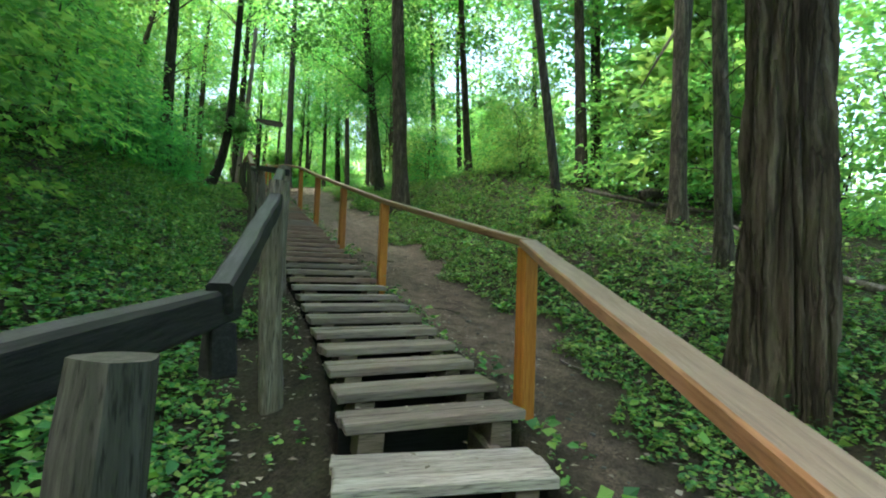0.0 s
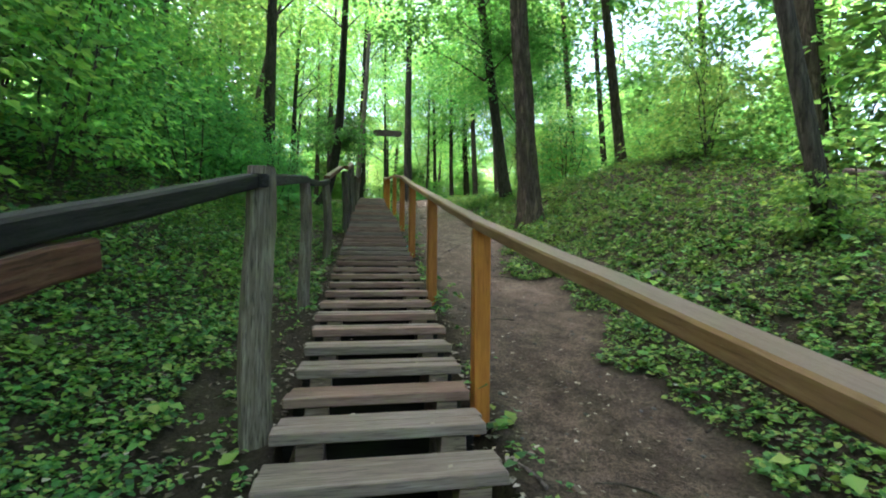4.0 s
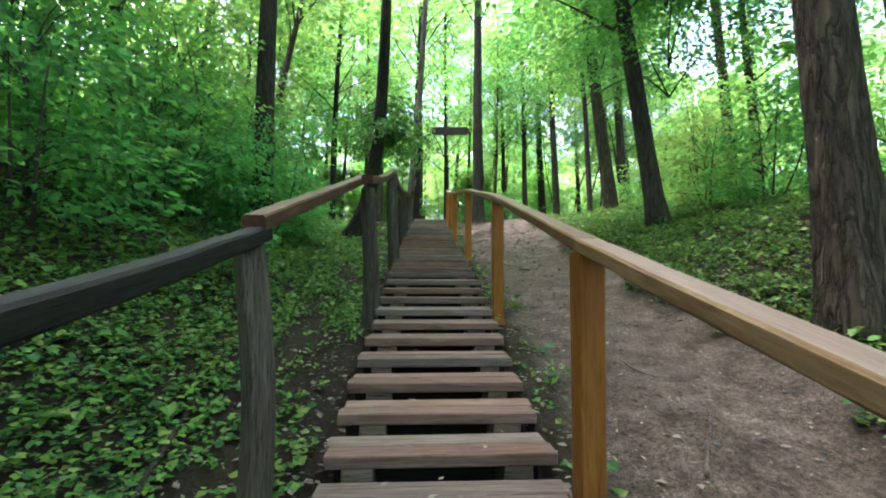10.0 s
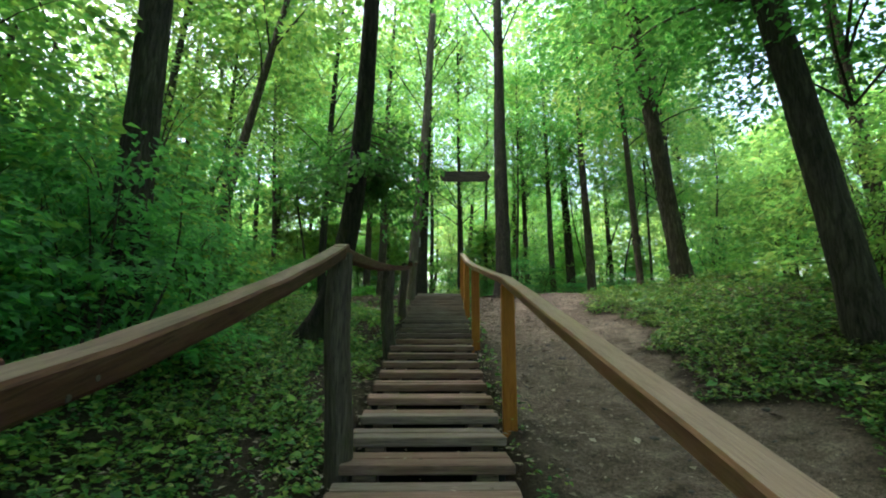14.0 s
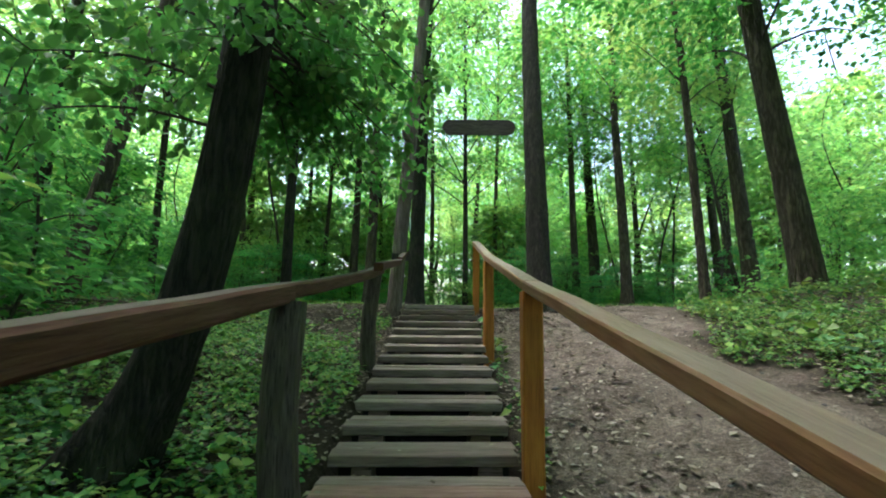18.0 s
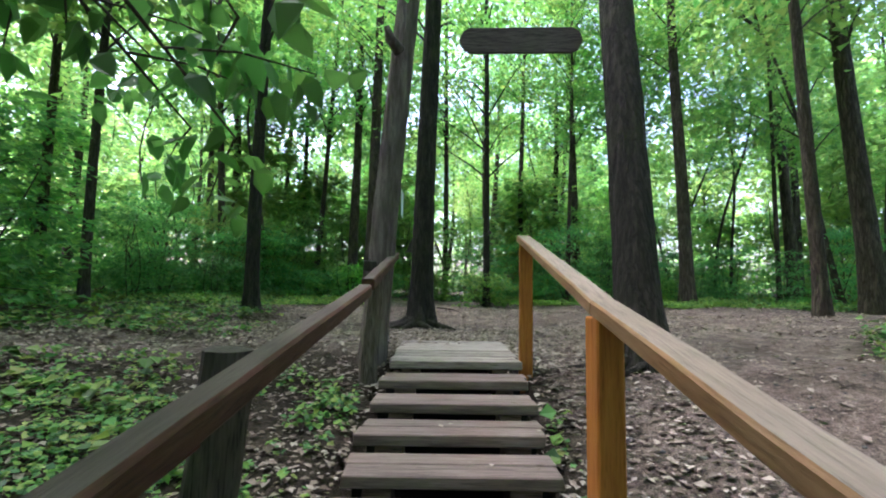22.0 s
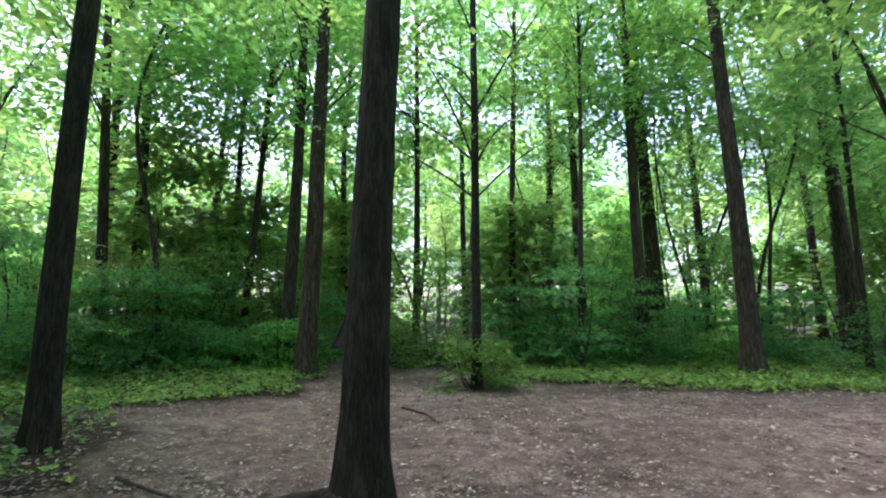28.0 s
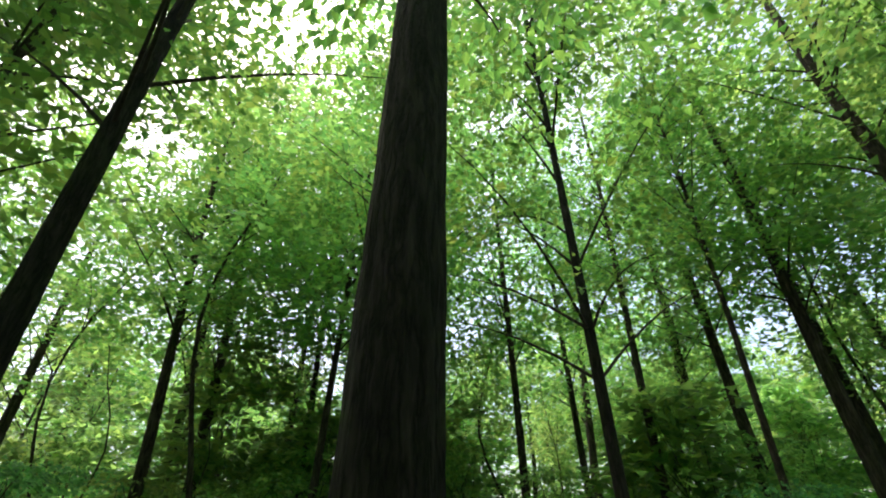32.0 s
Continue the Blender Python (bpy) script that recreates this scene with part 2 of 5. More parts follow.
RAILWOOD = wood("tan_handrail_wood", (0.12, 0.066, 0.028), (0.19, 0.115, 0.058), (0.25, 0.17, 0.1), (0.2, 0.096, 0.032), axis=1, rough=0.65, checks=0.35)
RAILRED = wood("reddish_handrail_wood", (0.1, 0.05, 0.026), (0.17, 0.09, 0.05), (0.23, 0.14, 0.09), (0.19, 0.075, 0.022), axis=1, rough=0.6, checks=0.35)
GREYPOST = wood("grey_weathered_post", (0.03, 0.026, 0.022), (0.072, 0.06, 0.05), (0.135, 0.118, 0.1), (0.05, 0.042, 0.03), axis=2)
DARKPOST = wood("dark_weathered_post", (0.012, 0.012, 0.01), (0.034, 0.033, 0.028), (0.075, 0.072, 0.062), (0.022, 0.022, 0.017), axis=2)
PALEPOST = wood("pale_worn_post", (0.045, 0.036, 0.028), (0.105, 0.086, 0.068), (0.22, 0.195, 0.165), (0.07, 0.055, 0.04), axis=2)
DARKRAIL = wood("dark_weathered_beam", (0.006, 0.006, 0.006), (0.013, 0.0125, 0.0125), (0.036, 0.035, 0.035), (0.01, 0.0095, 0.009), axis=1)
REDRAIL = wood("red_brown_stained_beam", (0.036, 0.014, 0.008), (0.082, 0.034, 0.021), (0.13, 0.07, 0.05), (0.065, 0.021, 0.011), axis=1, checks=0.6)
SIGNWOOD = wood("dark_sign_wood", (0.03, 0.024, 0.022), (0.06, 0.048, 0.045), (0.1, 0.085, 0.08), (0.05, 0.035, 0.032))
BARK = bark("dark_bark", (0.022, 0.02, 0.016), (0.052, 0.046, 0.037), (0.108, 0.095, 0.078), 0.25, 42, 0.012, 0.12)
BARK_DARK = bark("blackish_plated_bark", (0.011, 0.01, 0.0085), (0.026, 0.0235, 0.019), (0.062, 0.055, 0.046), 0.3, 44, 0.012, 0.13)
BARK_FAR = bark("brown_bark", (0.034, 0.027, 0.02), (0.078, 0.061, 0.047), (0.15, 0.122, 0.098), 0.25, 30, 0.035, 0.16)
BARK_OLD = bark("furrowed_grey_brown_bark", (0.0715, 0.0517, 0.0374), (0.16, 0.121, 0.0908), (0.237, 0.193, 0.151), 0.06, 11, 0.1, 0.09)
BARK_DEAD = bark("bare_grey_dead_wood", (0.055, 0.043, 0.04), (0.135, 0.11, 0.103), (0.25, 0.215, 0.205), 0.03, 30, 0.012, 0.04, plated=False)
BRANCH = bark("branch_bark", (0.03, 0.025, 0.02), (0.06, 0.05, 0.04), (0.1, 0.085, 0.07), 0.1, 40, 0.01, plated=False)
GREENS = [(0.041, 0.145, 0.046), (0.058, 0.19, 0.056), (0.086, 0.235, 0.064), (0.13, 0.285, 0.074)]
LEAF = leaf("canopy_leaves", GREENS, (3.55, 2.5, 1.9), share=0.62)
LEAF_DARK = leaf("shaded_undergrowth_leaves", [(0.042, 0.14, 0.058), (0.058, 0.19, 0.072), (0.078, 0.235, 0.08), (0.108, 0.28, 0.085)], (2.2, 2.2, 1.5), share=0.55)
# bough leaves with the shade they hang in put into a duller colour
BOUGH = leaf("shaded_bough_leaves", [(0.045, 0.135, 0.04), (0.06, 0.175, 0.048), (0.085, 0.215, 0.055)], (1.8, 1.7, 1.2), share=0.48)
LEAF_FAR = leaf("far_leaves", [(0.066, 0.205, 0.058), (0.09, 0.255, 0.066), (0.125, 0.305, 0.075), (0.168, 0.345, 0.088)], (2.85, 1.98, 1.9), share=0.62)
PLANT = leaf("ground_plant_leaves", [(0.018, 0.066, 0.024), (0.042, 0.135, 0.04), (0.066, 0.19, 0.048), (0.11, 0.24, 0.052), (0.15, 0.255, 0.052), (0.21, 0.26, 0.07)], (1.6, 1.6, 1.2), rough=0.5, share=0.26, fading=(0.21, 0.28, 0.05))
PLANT_PALE = leaf("pale_clearing_plant_leaves", [(0.07, 0.17, 0.04), (0.11, 0.235, 0.05), (0.16, 0.3, 0.06), (0.24, 0.36, 0.08)], (1.8, 1.6, 1.2), rough=0.5, share=0.35)
LITTER = leaf("dry_leaf_litter", [(0.085, 0.064, 0.045), (0.165, 0.135, 0.104), (0.26, 0.222, 0.18), (0.4, 0.362, 0.31)], (0.6, 0.5, 0.4), 0.8, 0.1)


def soil():
    m, n, l, b = material("forest_soil_and_trodden_earth", 0.95)
    at = n.new("ShaderNodeAttribute")
    at.attribute_name = "trodden"
    fine, _ = noise_tex(n, l, 38, 8, 0.75)
    mid, _ = noise_tex(n, l, 5, 6, 0.65)
    wide, _ = noise_tex(n, l, 0.7, 4, 0.6)
    earth = ramp(n, [(0.3, (0.058, 0.045, 0.038)), (0.47, (0.124, 0.1, 0.086)), (0.68, (0.21, 0.176, 0.154))])
    l.new(mid.outputs["Fac"], earth.inputs[0])
    dark_earth = ramp(n, [(0.4, (0.7, 0.68, 0.66)), (0.62, (1.05, 1.03, 1.0))])
    l.new(wide.outputs["Fac"], dark_earth.inputs[0])
    e = mixed(n, l, "MULTIPLY", 1.0, earth.outputs[0], dark_earth.outputs[0])
    speck = ramp(n, [(0.34, (0.3, 0.29, 0.28)), (0.5, (1, 1, 1)), (0.68, (1.75, 1.72, 1.68))])
    l.new(fine.outputs["Fac"], speck.inputs[0])
    e = mixed(n, l, "MULTIPLY", 1.0, e, speck.outputs[0])
    grit, _ = noise_tex(n, l, 150, 3, 0.6)
    grain = ramp(n, [(0.36, (0.45, 0.44, 0.43)), (0.5, (1, 1, 1)), (0.66, (1.55, 1.53, 1.5))])
    l.new(grit.outputs["Fac"], grain.inputs[0])
    e = mixed(n, l, "MULTIPLY", 1.0, e, grain.outputs[0])
    # earth multiplied darker and redder towards the foot of the stairs
    lower_dark = n.new("ShaderNodeAttribute")
    lower_dark.attribute_name = "dark_earth"
    e = mixed(n, l, "MULTIPLY", lower_dark.outputs["Fac"], e, (0.48, 0.36, 0.32))
    humus = ramp(n, [(0.3, (0.018, 0.014, 0.01)), (0.5, (0.034, 0.026, 0.018)), (0.68, (0.04, 0.036, 0.02))])
    l.new(mid.outputs["Fac"], humus.inputs[0])
    h = mixed(n, l, "MULTIPLY", 1.0, humus.outputs[0], speck.outputs[0])
    l.new(mixed(n, l, "MIX", at.outputs["Fac"], h, e), b.inputs["Base Color"])
    s = mixed(n, l, "ADD", 0.6, mid.outputs["Fac"], fine.outputs["Fac"])
    bumped(n, l, b, s, 1.0, 0.04)
    return m


SOIL = soil()


# ---- mesh helpers ----
def mesh_of(name, verts, faces, mat, smooth=False):
    """A mesh from arrays: verts (n, 3), faces (m, 3) or (m, 4)."""
    verts, faces = np.asarray(verts, np.float32), np.asarray(faces, np.int32)
    me = bpy.data.meshes.new(name)
    me.vertices.add(len(verts))
    me.vertices.foreach_set("co", verts.ravel())
    k = faces.shape[1]
    me.loops.add(faces.size)
    me.loops.foreach_set("vertex_index", faces.ravel())
    me.polygons.add(len(faces))
    me.polygons.foreach_set("loop_start", np.arange(0, faces.size, k, dtype=np.int32))
    me.polygons.foreach_set("use_smooth", np.full(len(faces), smooth))
    me.update(calc_edges=True)
    me.materials.append(mat)
    return me


def child(name, me, parent, label=""):
    """A part of a thing, from a mesh that alike parts may share."""
    ob = new(name, me)
    ob.parent = parent
    return tagged(ob, label)


def thing(name, place, label, category, group="", kind=""):
    ob = new(name)
    ob.location = place
    ob.empty_display_size = 0.2
    return tagged(ob, label, category, group, kind)


def bm_mesh(name, bm, mat, smooth=False):
    me = bpy.data.meshes.new(name)
    for f in bm.faces:
        f.smooth = smooth
    bm.to_mesh(me)
    bm.free()
    me.materials.append(mat)
    return me


def board_mesh(name, lx, ly, lz, mat, seed, bevel=0.008, rag=0.004):
    """A sawn board about its own middle, with eased, uneven edges."""
    r = random.Random(seed)
    bm = bmesh.new()
    bmesh.ops.create_cube(bm, size=1)
    bmesh.ops.scale(bm, vec=(lx, ly, lz), verts=bm.verts)
    for v in bm.verts:
        v.co += Vector((r.uniform(-rag, rag) * 2, r.uniform(-rag, rag), r.uniform(-rag, rag) * 0.6))
    bmesh.ops.bevel(bm, geom=bm.edges, offset=bevel, segments=1, affect="EDGES")
    return bm_mesh(name, bm, mat)


def tube(points, radii, sides, ridge=None, cap=True):
    """Verts and quads of a tube along points, closed by small end rings."""
    p, rr = np.asarray(points, float), np.asarray(radii, float)
    if cap:
        e0, e1 = (p[0] - p[1]) * 0.002, (p[-1] - p[-2]) * 0.002
        p = np.concatenate([p[:1] + e0, p, p[-1:] + e1])
        rr = np.concatenate([rr[:1] * 0.02, rr, rr[-1:] * 0.02])
        ridge = None if ridge is None else np.concatenate([ridge[:1], ridge, ridge[-1:]])
    tan = np.gradient(p, axis=0)
    tan /= np.linalg.norm(tan, axis=1, keepdims=True) + 1e-9
    ref = np.where(np.abs(tan[:, 2:3]) > 0.8, [[1.0, 0, 0]], [[0, 0, 1.0]])
    s = np.cross(tan, ref)
    s /= np.linalg.norm(s, axis=1, keepdims=True)
    t = np.cross(tan, s)
    a = np.linspace(0, 2 * np.pi, sides, endpoint=False)
    rad = rr[:, None] * (np.ones((len(p), sides)) if ridge is None else ridge)
    v = p[:, None] + rad[..., None] * (np.cos(a)[None, :, None] * s[:, None] + np.sin(a)[None, :, None] * t[:, None])
    i = np.arange(len(p) - 1)[:, None] * sides
    j = np.arange(sides)[None]
    k = (j + 1) % sides
    f = np.stack([i + j, i + k, i + sides + k, i + sides + j], -1).reshape(-1, 4)
    v = v.reshape(-1, 3)
    return v, f


def joined(pieces):
    vs, fs, n = [], [], 0
    for v, f in pieces:
        vs.append(v)
        fs.append(f + n)
        n += len(v)
    return np.concatenate(vs), np.concatenate(fs)


def clean(me):
    me.validate()
    return me


def beam(name, p, q, w, h, mat, parent, label="", seed=0, sag=0.0, parts=8, top=None):
    """A long sawn timber from p to q (its top middle line), with a slightly uneven run."""
    r = np.random.default_rng(seed)
    p, q = np.array(p, float), np.array(q, float)
    mid = (p + q) / 2
    d = q - p
    length = np.linalg.norm(d)
    d /= length
    s = np.cross(d, (0, 0, 1.0))
    s /= np.linalg.norm(s)
    up = np.cross(s, d)
    c = min(w, h) * 0.14
    ring = [(-w / 2 + c, 0), (w / 2 - c, 0), (w / 2, -c), (w / 2, -h + c), (w / 2 - c, -h), (-w / 2 + c, -h), (-w / 2, -h + c), (-w / 2, -c)]
    rows = []
    for k in np.linspace(0, 1, parts + 1):
        o = np.array([r.normal(0, 0.002), r.normal(0, 0.002)]) + (0, -sag * 4 * k * (1 - k))
        rows.append([((k - 0.5) * length, a + o[0], b + o[1]) for a, b in ring])
    v = np.array(rows)
    n, m = v.shape[:2]
    bm = bmesh.new()
    vs = [[bm.verts.new((x[1], x[0], x[2])) for x in row] for row in v]
    for i in range(n - 1):
        for j in range(m):
            bm.faces.new((vs[i][j], vs[i][(j + 1) % m], vs[i + 1][(j + 1) % m], vs[i + 1][j]))
    bm.faces.new(vs[0])
    bm.faces.new(vs[-1][::-1])
    bmesh.ops.recalc_face_normals(bm, faces=bm.faces)
    bm.normal_update()
    bm.faces.index_update()
    bm.faces.ensure_lookup_table()
    # upward faces take the top material: worn on rails, painted as lit on beams
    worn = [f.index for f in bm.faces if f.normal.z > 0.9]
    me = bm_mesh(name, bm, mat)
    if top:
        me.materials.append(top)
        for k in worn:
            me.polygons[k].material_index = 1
    ob = child(name, me, parent, label)
    rot = Matrix((s, d, up)).transposed().to_4x4()
    ob.matrix_local = Matrix.Translation(Vector(mid) - parent.location) @ rot
    return ob


def shards(c, d, nrm, length, width):
    """Far leaves as single triangles."""
    s = unit(np.cross(d, nrm))
    L, W = length[:, None], width[:, None]
    v = np.stack([c - s * W * 0.6, c + s * W * 0.6, c + d * L * 1.1], 1)
    return v.reshape(-1, 3), np.arange(len(c) * 3).reshape(-1, 3)


def kites(c, d, nrm, length, width, fold=0.15, droop=0.15):
    """Leaves as folded kites: base c, direction d, upper side nrm."""
    s = np.cross(d, nrm)
    s /= np.linalg.norm(s, axis=1, keepdims=True) + 1e-9
    L, W = length[:, None], width[:, None]
    m = c + d * L * 0.42
    v = np.stack([c, m + s * W / 2 + nrm * W * fold, c + d * L - nrm * L * droop, m - s * W / 2 + nrm * W * fold], 1)
    f = np.arange(len(c) * 4).reshape(-1, 4)
    return v.reshape(-1, 3), f


def rounds(c, d, nrm, length, width, fold=0.1, droop=0.1):
    """Broad leaves with six corners."""
    s = unit(np.cross(d, nrm))
    L, W = length[:, None], width[:, None]
    v = np.stack([c, c + d * L * 0.2 + s * W * 0.42 + nrm * W * fold, c + d * L * 0.62 + s * W * 0.4 + nrm * W * fold * 0.6, c + d * L - nrm * L * droop, c + d * L * 0.62 - s * W * 0.4 + nrm * W * fold * 0.6, c + d * L * 0.2 - s * W * 0.42 + nrm * W * fold], 1)
    return v.reshape(-1, 3), np.arange(len(c) * 6).reshape(-1, 6)


def ovals(c, d, nrm, length, width, fold=0.1, droop=0.1):
    """Small rounded leaves, broadest near the stalk."""
    s = unit(np.cross(d, nrm))
    L, W = length[:, None], width[:, None]
    v = np.stack([c, c + d * L * 0.3 + s * W * 0.48 + nrm * W * fold, c + d * L * 0.75 + s * W * 0.34, c + d * L - nrm * L * droop, c + d * L * 0.75 - s * W * 0.34, c + d * L * 0.3 - s * W * 0.48 + nrm * W * fold], 1)
    return v.reshape(-1, 3), np.arange(len(c) * 6).reshape(-1, 6)


def unit(v):
    return v / (np.linalg.norm(v, axis=-1, keepdims=True) + 1e-9)


def sprays(rng, centers, outs, per, radius, size, flat=0.18, hang=0.2, coarse=False):
    """Leaves round each centre, in a loose flat layer that spreads outwards."""
    n = len(centers)
    a = rng.uniform(0, 2 * np.pi, (n, per))
    r = radius * np.sqrt(rng.uniform(0, 1, (n, per)))
    off = np.stack([r * np.cos(a), r * np.sin(a), rng.normal(0, flat * radius, (n, per)) - hang * r * r / radius], -1)
    c = (centers[:, None] + off).reshape(-1, 3)
    d = off + 0.5 * radius * outs[:, None]
    d[..., 2] = rng.normal(-0.25, 0.3, (n, per)) * radius * 0.6
    d = unit(d.reshape(-1, 3) + rng.normal(0, 0.35, (n * per, 3)) * radius * 0.6)
    nrm = unit(np.array([0, 0, 1.0]) + rng.normal(0, 0.42, (n * per, 3)))
    nrm = unit(nrm - (nrm * d).sum(1, keepdims=True) * d)
    L = size * rng.uniform(0.6, 1.25, n * per)
    return (shards if coarse else kites)(c, d, nrm, L, L * rng.uniform(0.55, 0.8, n * per))


# ---- ground ----
def grid_axis(lo, hi, fine_lo, fine_hi, step):
    a = np.arange(fine_lo, fine_hi, step)
    left, right, s = [fine_lo], [a[-1]], step
    while left[-1] > lo:
        s *= 1.22
        left.append(left[-1] - s)
    s = step
    while right[-1] < hi:
        s *= 1.22
        right.append(right[-1] + s)
    return np.array(left[:0:-1] + list(a) + right[1:])


def rough_edge(x, y):
    return 0.22 * np.sin(1.7 * y + 0.6 * np.sin(0.9 * x)) + 0.13 * np.sin(4.3 * y + 1.1) + 0.08 * np.sin(9.1 * y + 2.3 * x)


def path_right(y):
    """How far the trodden path reaches beyond the staircase's right side."""
    return lerp(y, [-4, 1.8, 3, 5.3, 7, 9.2, 10.5, 12.5, 14.5, 18.5, 20.5, 22.5, 24, 25.5, 27], [0.9, 0.9, 1.15, 1.42, 1.5, 1.45, 1.68, 1.78, 1.95, 2.15, 2.35, 2.5, 3.0, 4.2, 6.0])


def trodden(x, y):
    """1 where the ground is bare and trodden, 0 on the overgrown banks."""
    x, y = np.asarray(x, float), np.asarray(y, float)
    v, w = x - stair_x(y) - 0.55, rough_edge(x, y)
    on_path = np.clip((path_right(y) + w - v) * 3 + 0.5, 0, 1) * np.clip((v - 0.12) * 6, 0, 1) * (y < 27)
    e = ((x - 3.0) / (7.6 + 2 * w)) ** 2 + ((y - 30.0) / (np.where(y > 30, 3.5, 4.5) + w)) ** 2
    west = ((x + 3.5) / 3.4) ** 2 + ((y - 24.6 - 0.1 * x) / (0.75 + 0.5 * w)) ** 2
    foot = ((x - 0.8) / 2.3) ** 2 + ((y - 25.4) / 1.5) ** 2
    e = np.minimum(e, ((x - 0.8) / (2.4 + w)) ** 2 + ((y - 33.4) / (2.5 + w)) ** 2)
    e = np.minimum(e, ((x - 0.4 + 0.25 * (y - 33)) / 1.3) ** 2 + ((y - 35.5) / 4.0) ** 2)
    e = e + np.clip((-2.3 - 0.6 * w - x) / 0.8, 0, 2) * lerp(y, [30.2, 31.2], [1, 0])
    on_path = np.maximum(on_path, np.clip((1.1 - foot) * 2, 0, 0.78))
    return np.maximum(on_path, np.maximum(np.clip((1.0 - e) * 3 + 0.5, 0, 0.97), np.clip((1 - west) * 2, 0, 0.8)))


gx, gy = grid_axis(-420, 420, -4.6, 8.0, 0.13), grid_axis(-420, 460, -2.0, 35.0, 0.16)
mx, my = np.meshgrid(gx, gy, indexing="ij")
mz = ground_z(mx, my)
far = np.clip((np.hypot(mx - 1, my - 20) - 60) / 200, 0, 1)
mz = mz * (1 - far) + 4.0 * far
ny = len(gy)
i, j = np.meshgrid(np.arange(len(gx) - 1), np.arange(ny - 1), indexing="ij")
quads = np.stack([i * ny + j, (i + 1) * ny + j, (i + 1) * ny + j + 1, i * ny + j + 1], -1).reshape(-1, 4)
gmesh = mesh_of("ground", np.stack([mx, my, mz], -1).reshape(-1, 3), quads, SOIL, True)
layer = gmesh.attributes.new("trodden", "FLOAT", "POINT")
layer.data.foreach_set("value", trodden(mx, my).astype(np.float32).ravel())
# strength of the darker earth, falling to none at y = 18
layer = gmesh.attributes.new("dark_earth", "FLOAT", "POINT")
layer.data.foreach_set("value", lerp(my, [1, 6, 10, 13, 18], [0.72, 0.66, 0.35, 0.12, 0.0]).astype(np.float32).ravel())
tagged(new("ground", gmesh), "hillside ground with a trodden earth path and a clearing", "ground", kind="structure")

# ---- staircase ----
STEP_Y = lerp(np.arange(-4, 60), [-4, -1, 0, 1, 2, 4, 6, 8, 9, 22, 34, 50, 59], [0.45, 1.62, 2.06, 2.52, 2.89, 3.63, 4.36, 5.09, 5.5, 10.23, 14.4, 20.28, 23.42])
stairs = thing("staircase", (1.1, 0.5, float(ground_z(1.1, 0.5))), "long weathered grey-brown timber staircase with open risers", "staircase")
plank_w = 0.138
planks = [board_mesh("tread_plank", 1.0, plank_w, 0.06, m, k, 0.006, 0.004) for k, m in enumerate([TREAD] * 5 + [TREAD_RED] * 5 + [TREAD_PALE] * 4)]
gap_board = board_mesh("riser_board", 1.0, 0.025, 0.42, GAP_BLACK, 29, 0.003, 0.002)
blocks = [board_mesh("support_block", 0.13, 0.2, 0.16, BLOCK, 30 + k, 0.004, 0.004) for k in range(3)]
rs = random.Random(4)


def put(me, name, parent, x, y, z, yaw=0.0, sx=1.0, label=""):
    ob = child(name, me, parent, label)
    ob.location = Vector((x, y, z)) - parent.location
    ob.rotation_euler = (0, 0, radians(yaw))
    ob.scale = (sx, 1, 1)
    return ob


for k, y0 in zip(range(-4, 60), STEP_Y):
    z0, x0 = float(stair_z(y0)), float(stair_x(y0))
    if k <= 0:
        z0, x0 = 0.345 + 0.1 * k, x0 - 0.05
    width = float(lerp(y0, [0, 3, 6, 12, 23], [1.2, 1.12, 1.09, 1.05, 1.0]))
    yaw = float(lerp(k, [-4, 0, 1, 2, 4, 60], [-20, -13, -4, -0.5, 2, 2.5])) + rs.uniform(-0.5, 0.5)
    many = 3 if k == 0 else 9 if k == 59 else 2
    cs, sn = math.cos(radians(yaw)), math.sin(radians(yaw))
    for b in range(many):
        dy = plank_w / 2 + b * (plank_w + 0.006)
        put(planks[rs.randrange(10, 14) if k in (0, 59) else rs.randrange(5, 10) if 5.5 < y0 < 19 and rs.random() < 0.6 else rs.randrange(0, 5)], "tread_plank", stairs, x0 - sn * dy + rs.uniform(-0.012, 0.012), y0 + cs * dy, z0 - 0.03 + rs.uniform(-0.004, 0.004), yaw + rs.uniform(-0.3, 0.3), width)
    # added board that keeps the gap under the tread as black as shade
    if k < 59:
        put(gap_board, "riser_board", stairs, x0 - sn * 0.262, y0 + cs * 0.262, z0 - 0.275, yaw, width - 0.03, label="near-black board added as the shade under the treads")
    for side in (-1, 1):
        dx = side * (width / 2 - 0.17 + rs.uniform(-0.01, 0.02))
        put(rs.choice(blocks), "support_block", stairs, x0 + cs * dx - sn * 0.12, y0 + sn * dx + cs * 0.12, z0 - 0.141, yaw, rs.uniform(0.9, 1.15))
for side in (-1, 1):
    for a, b in ((0.3, 2.4), (2.3, 8.0), (7.95, 13.6), (13.55, 19.0), (18.95, 24.3)):
        off = side * 0.37
        beam("stringer", (stair_x(a) + off, a, stair_z(a) - 0.2), (stair_x(b) + off, b, stair_z(b) - 0.2), 0.1, 0.16, BLOCK, stairs, seed=int(a * 7))

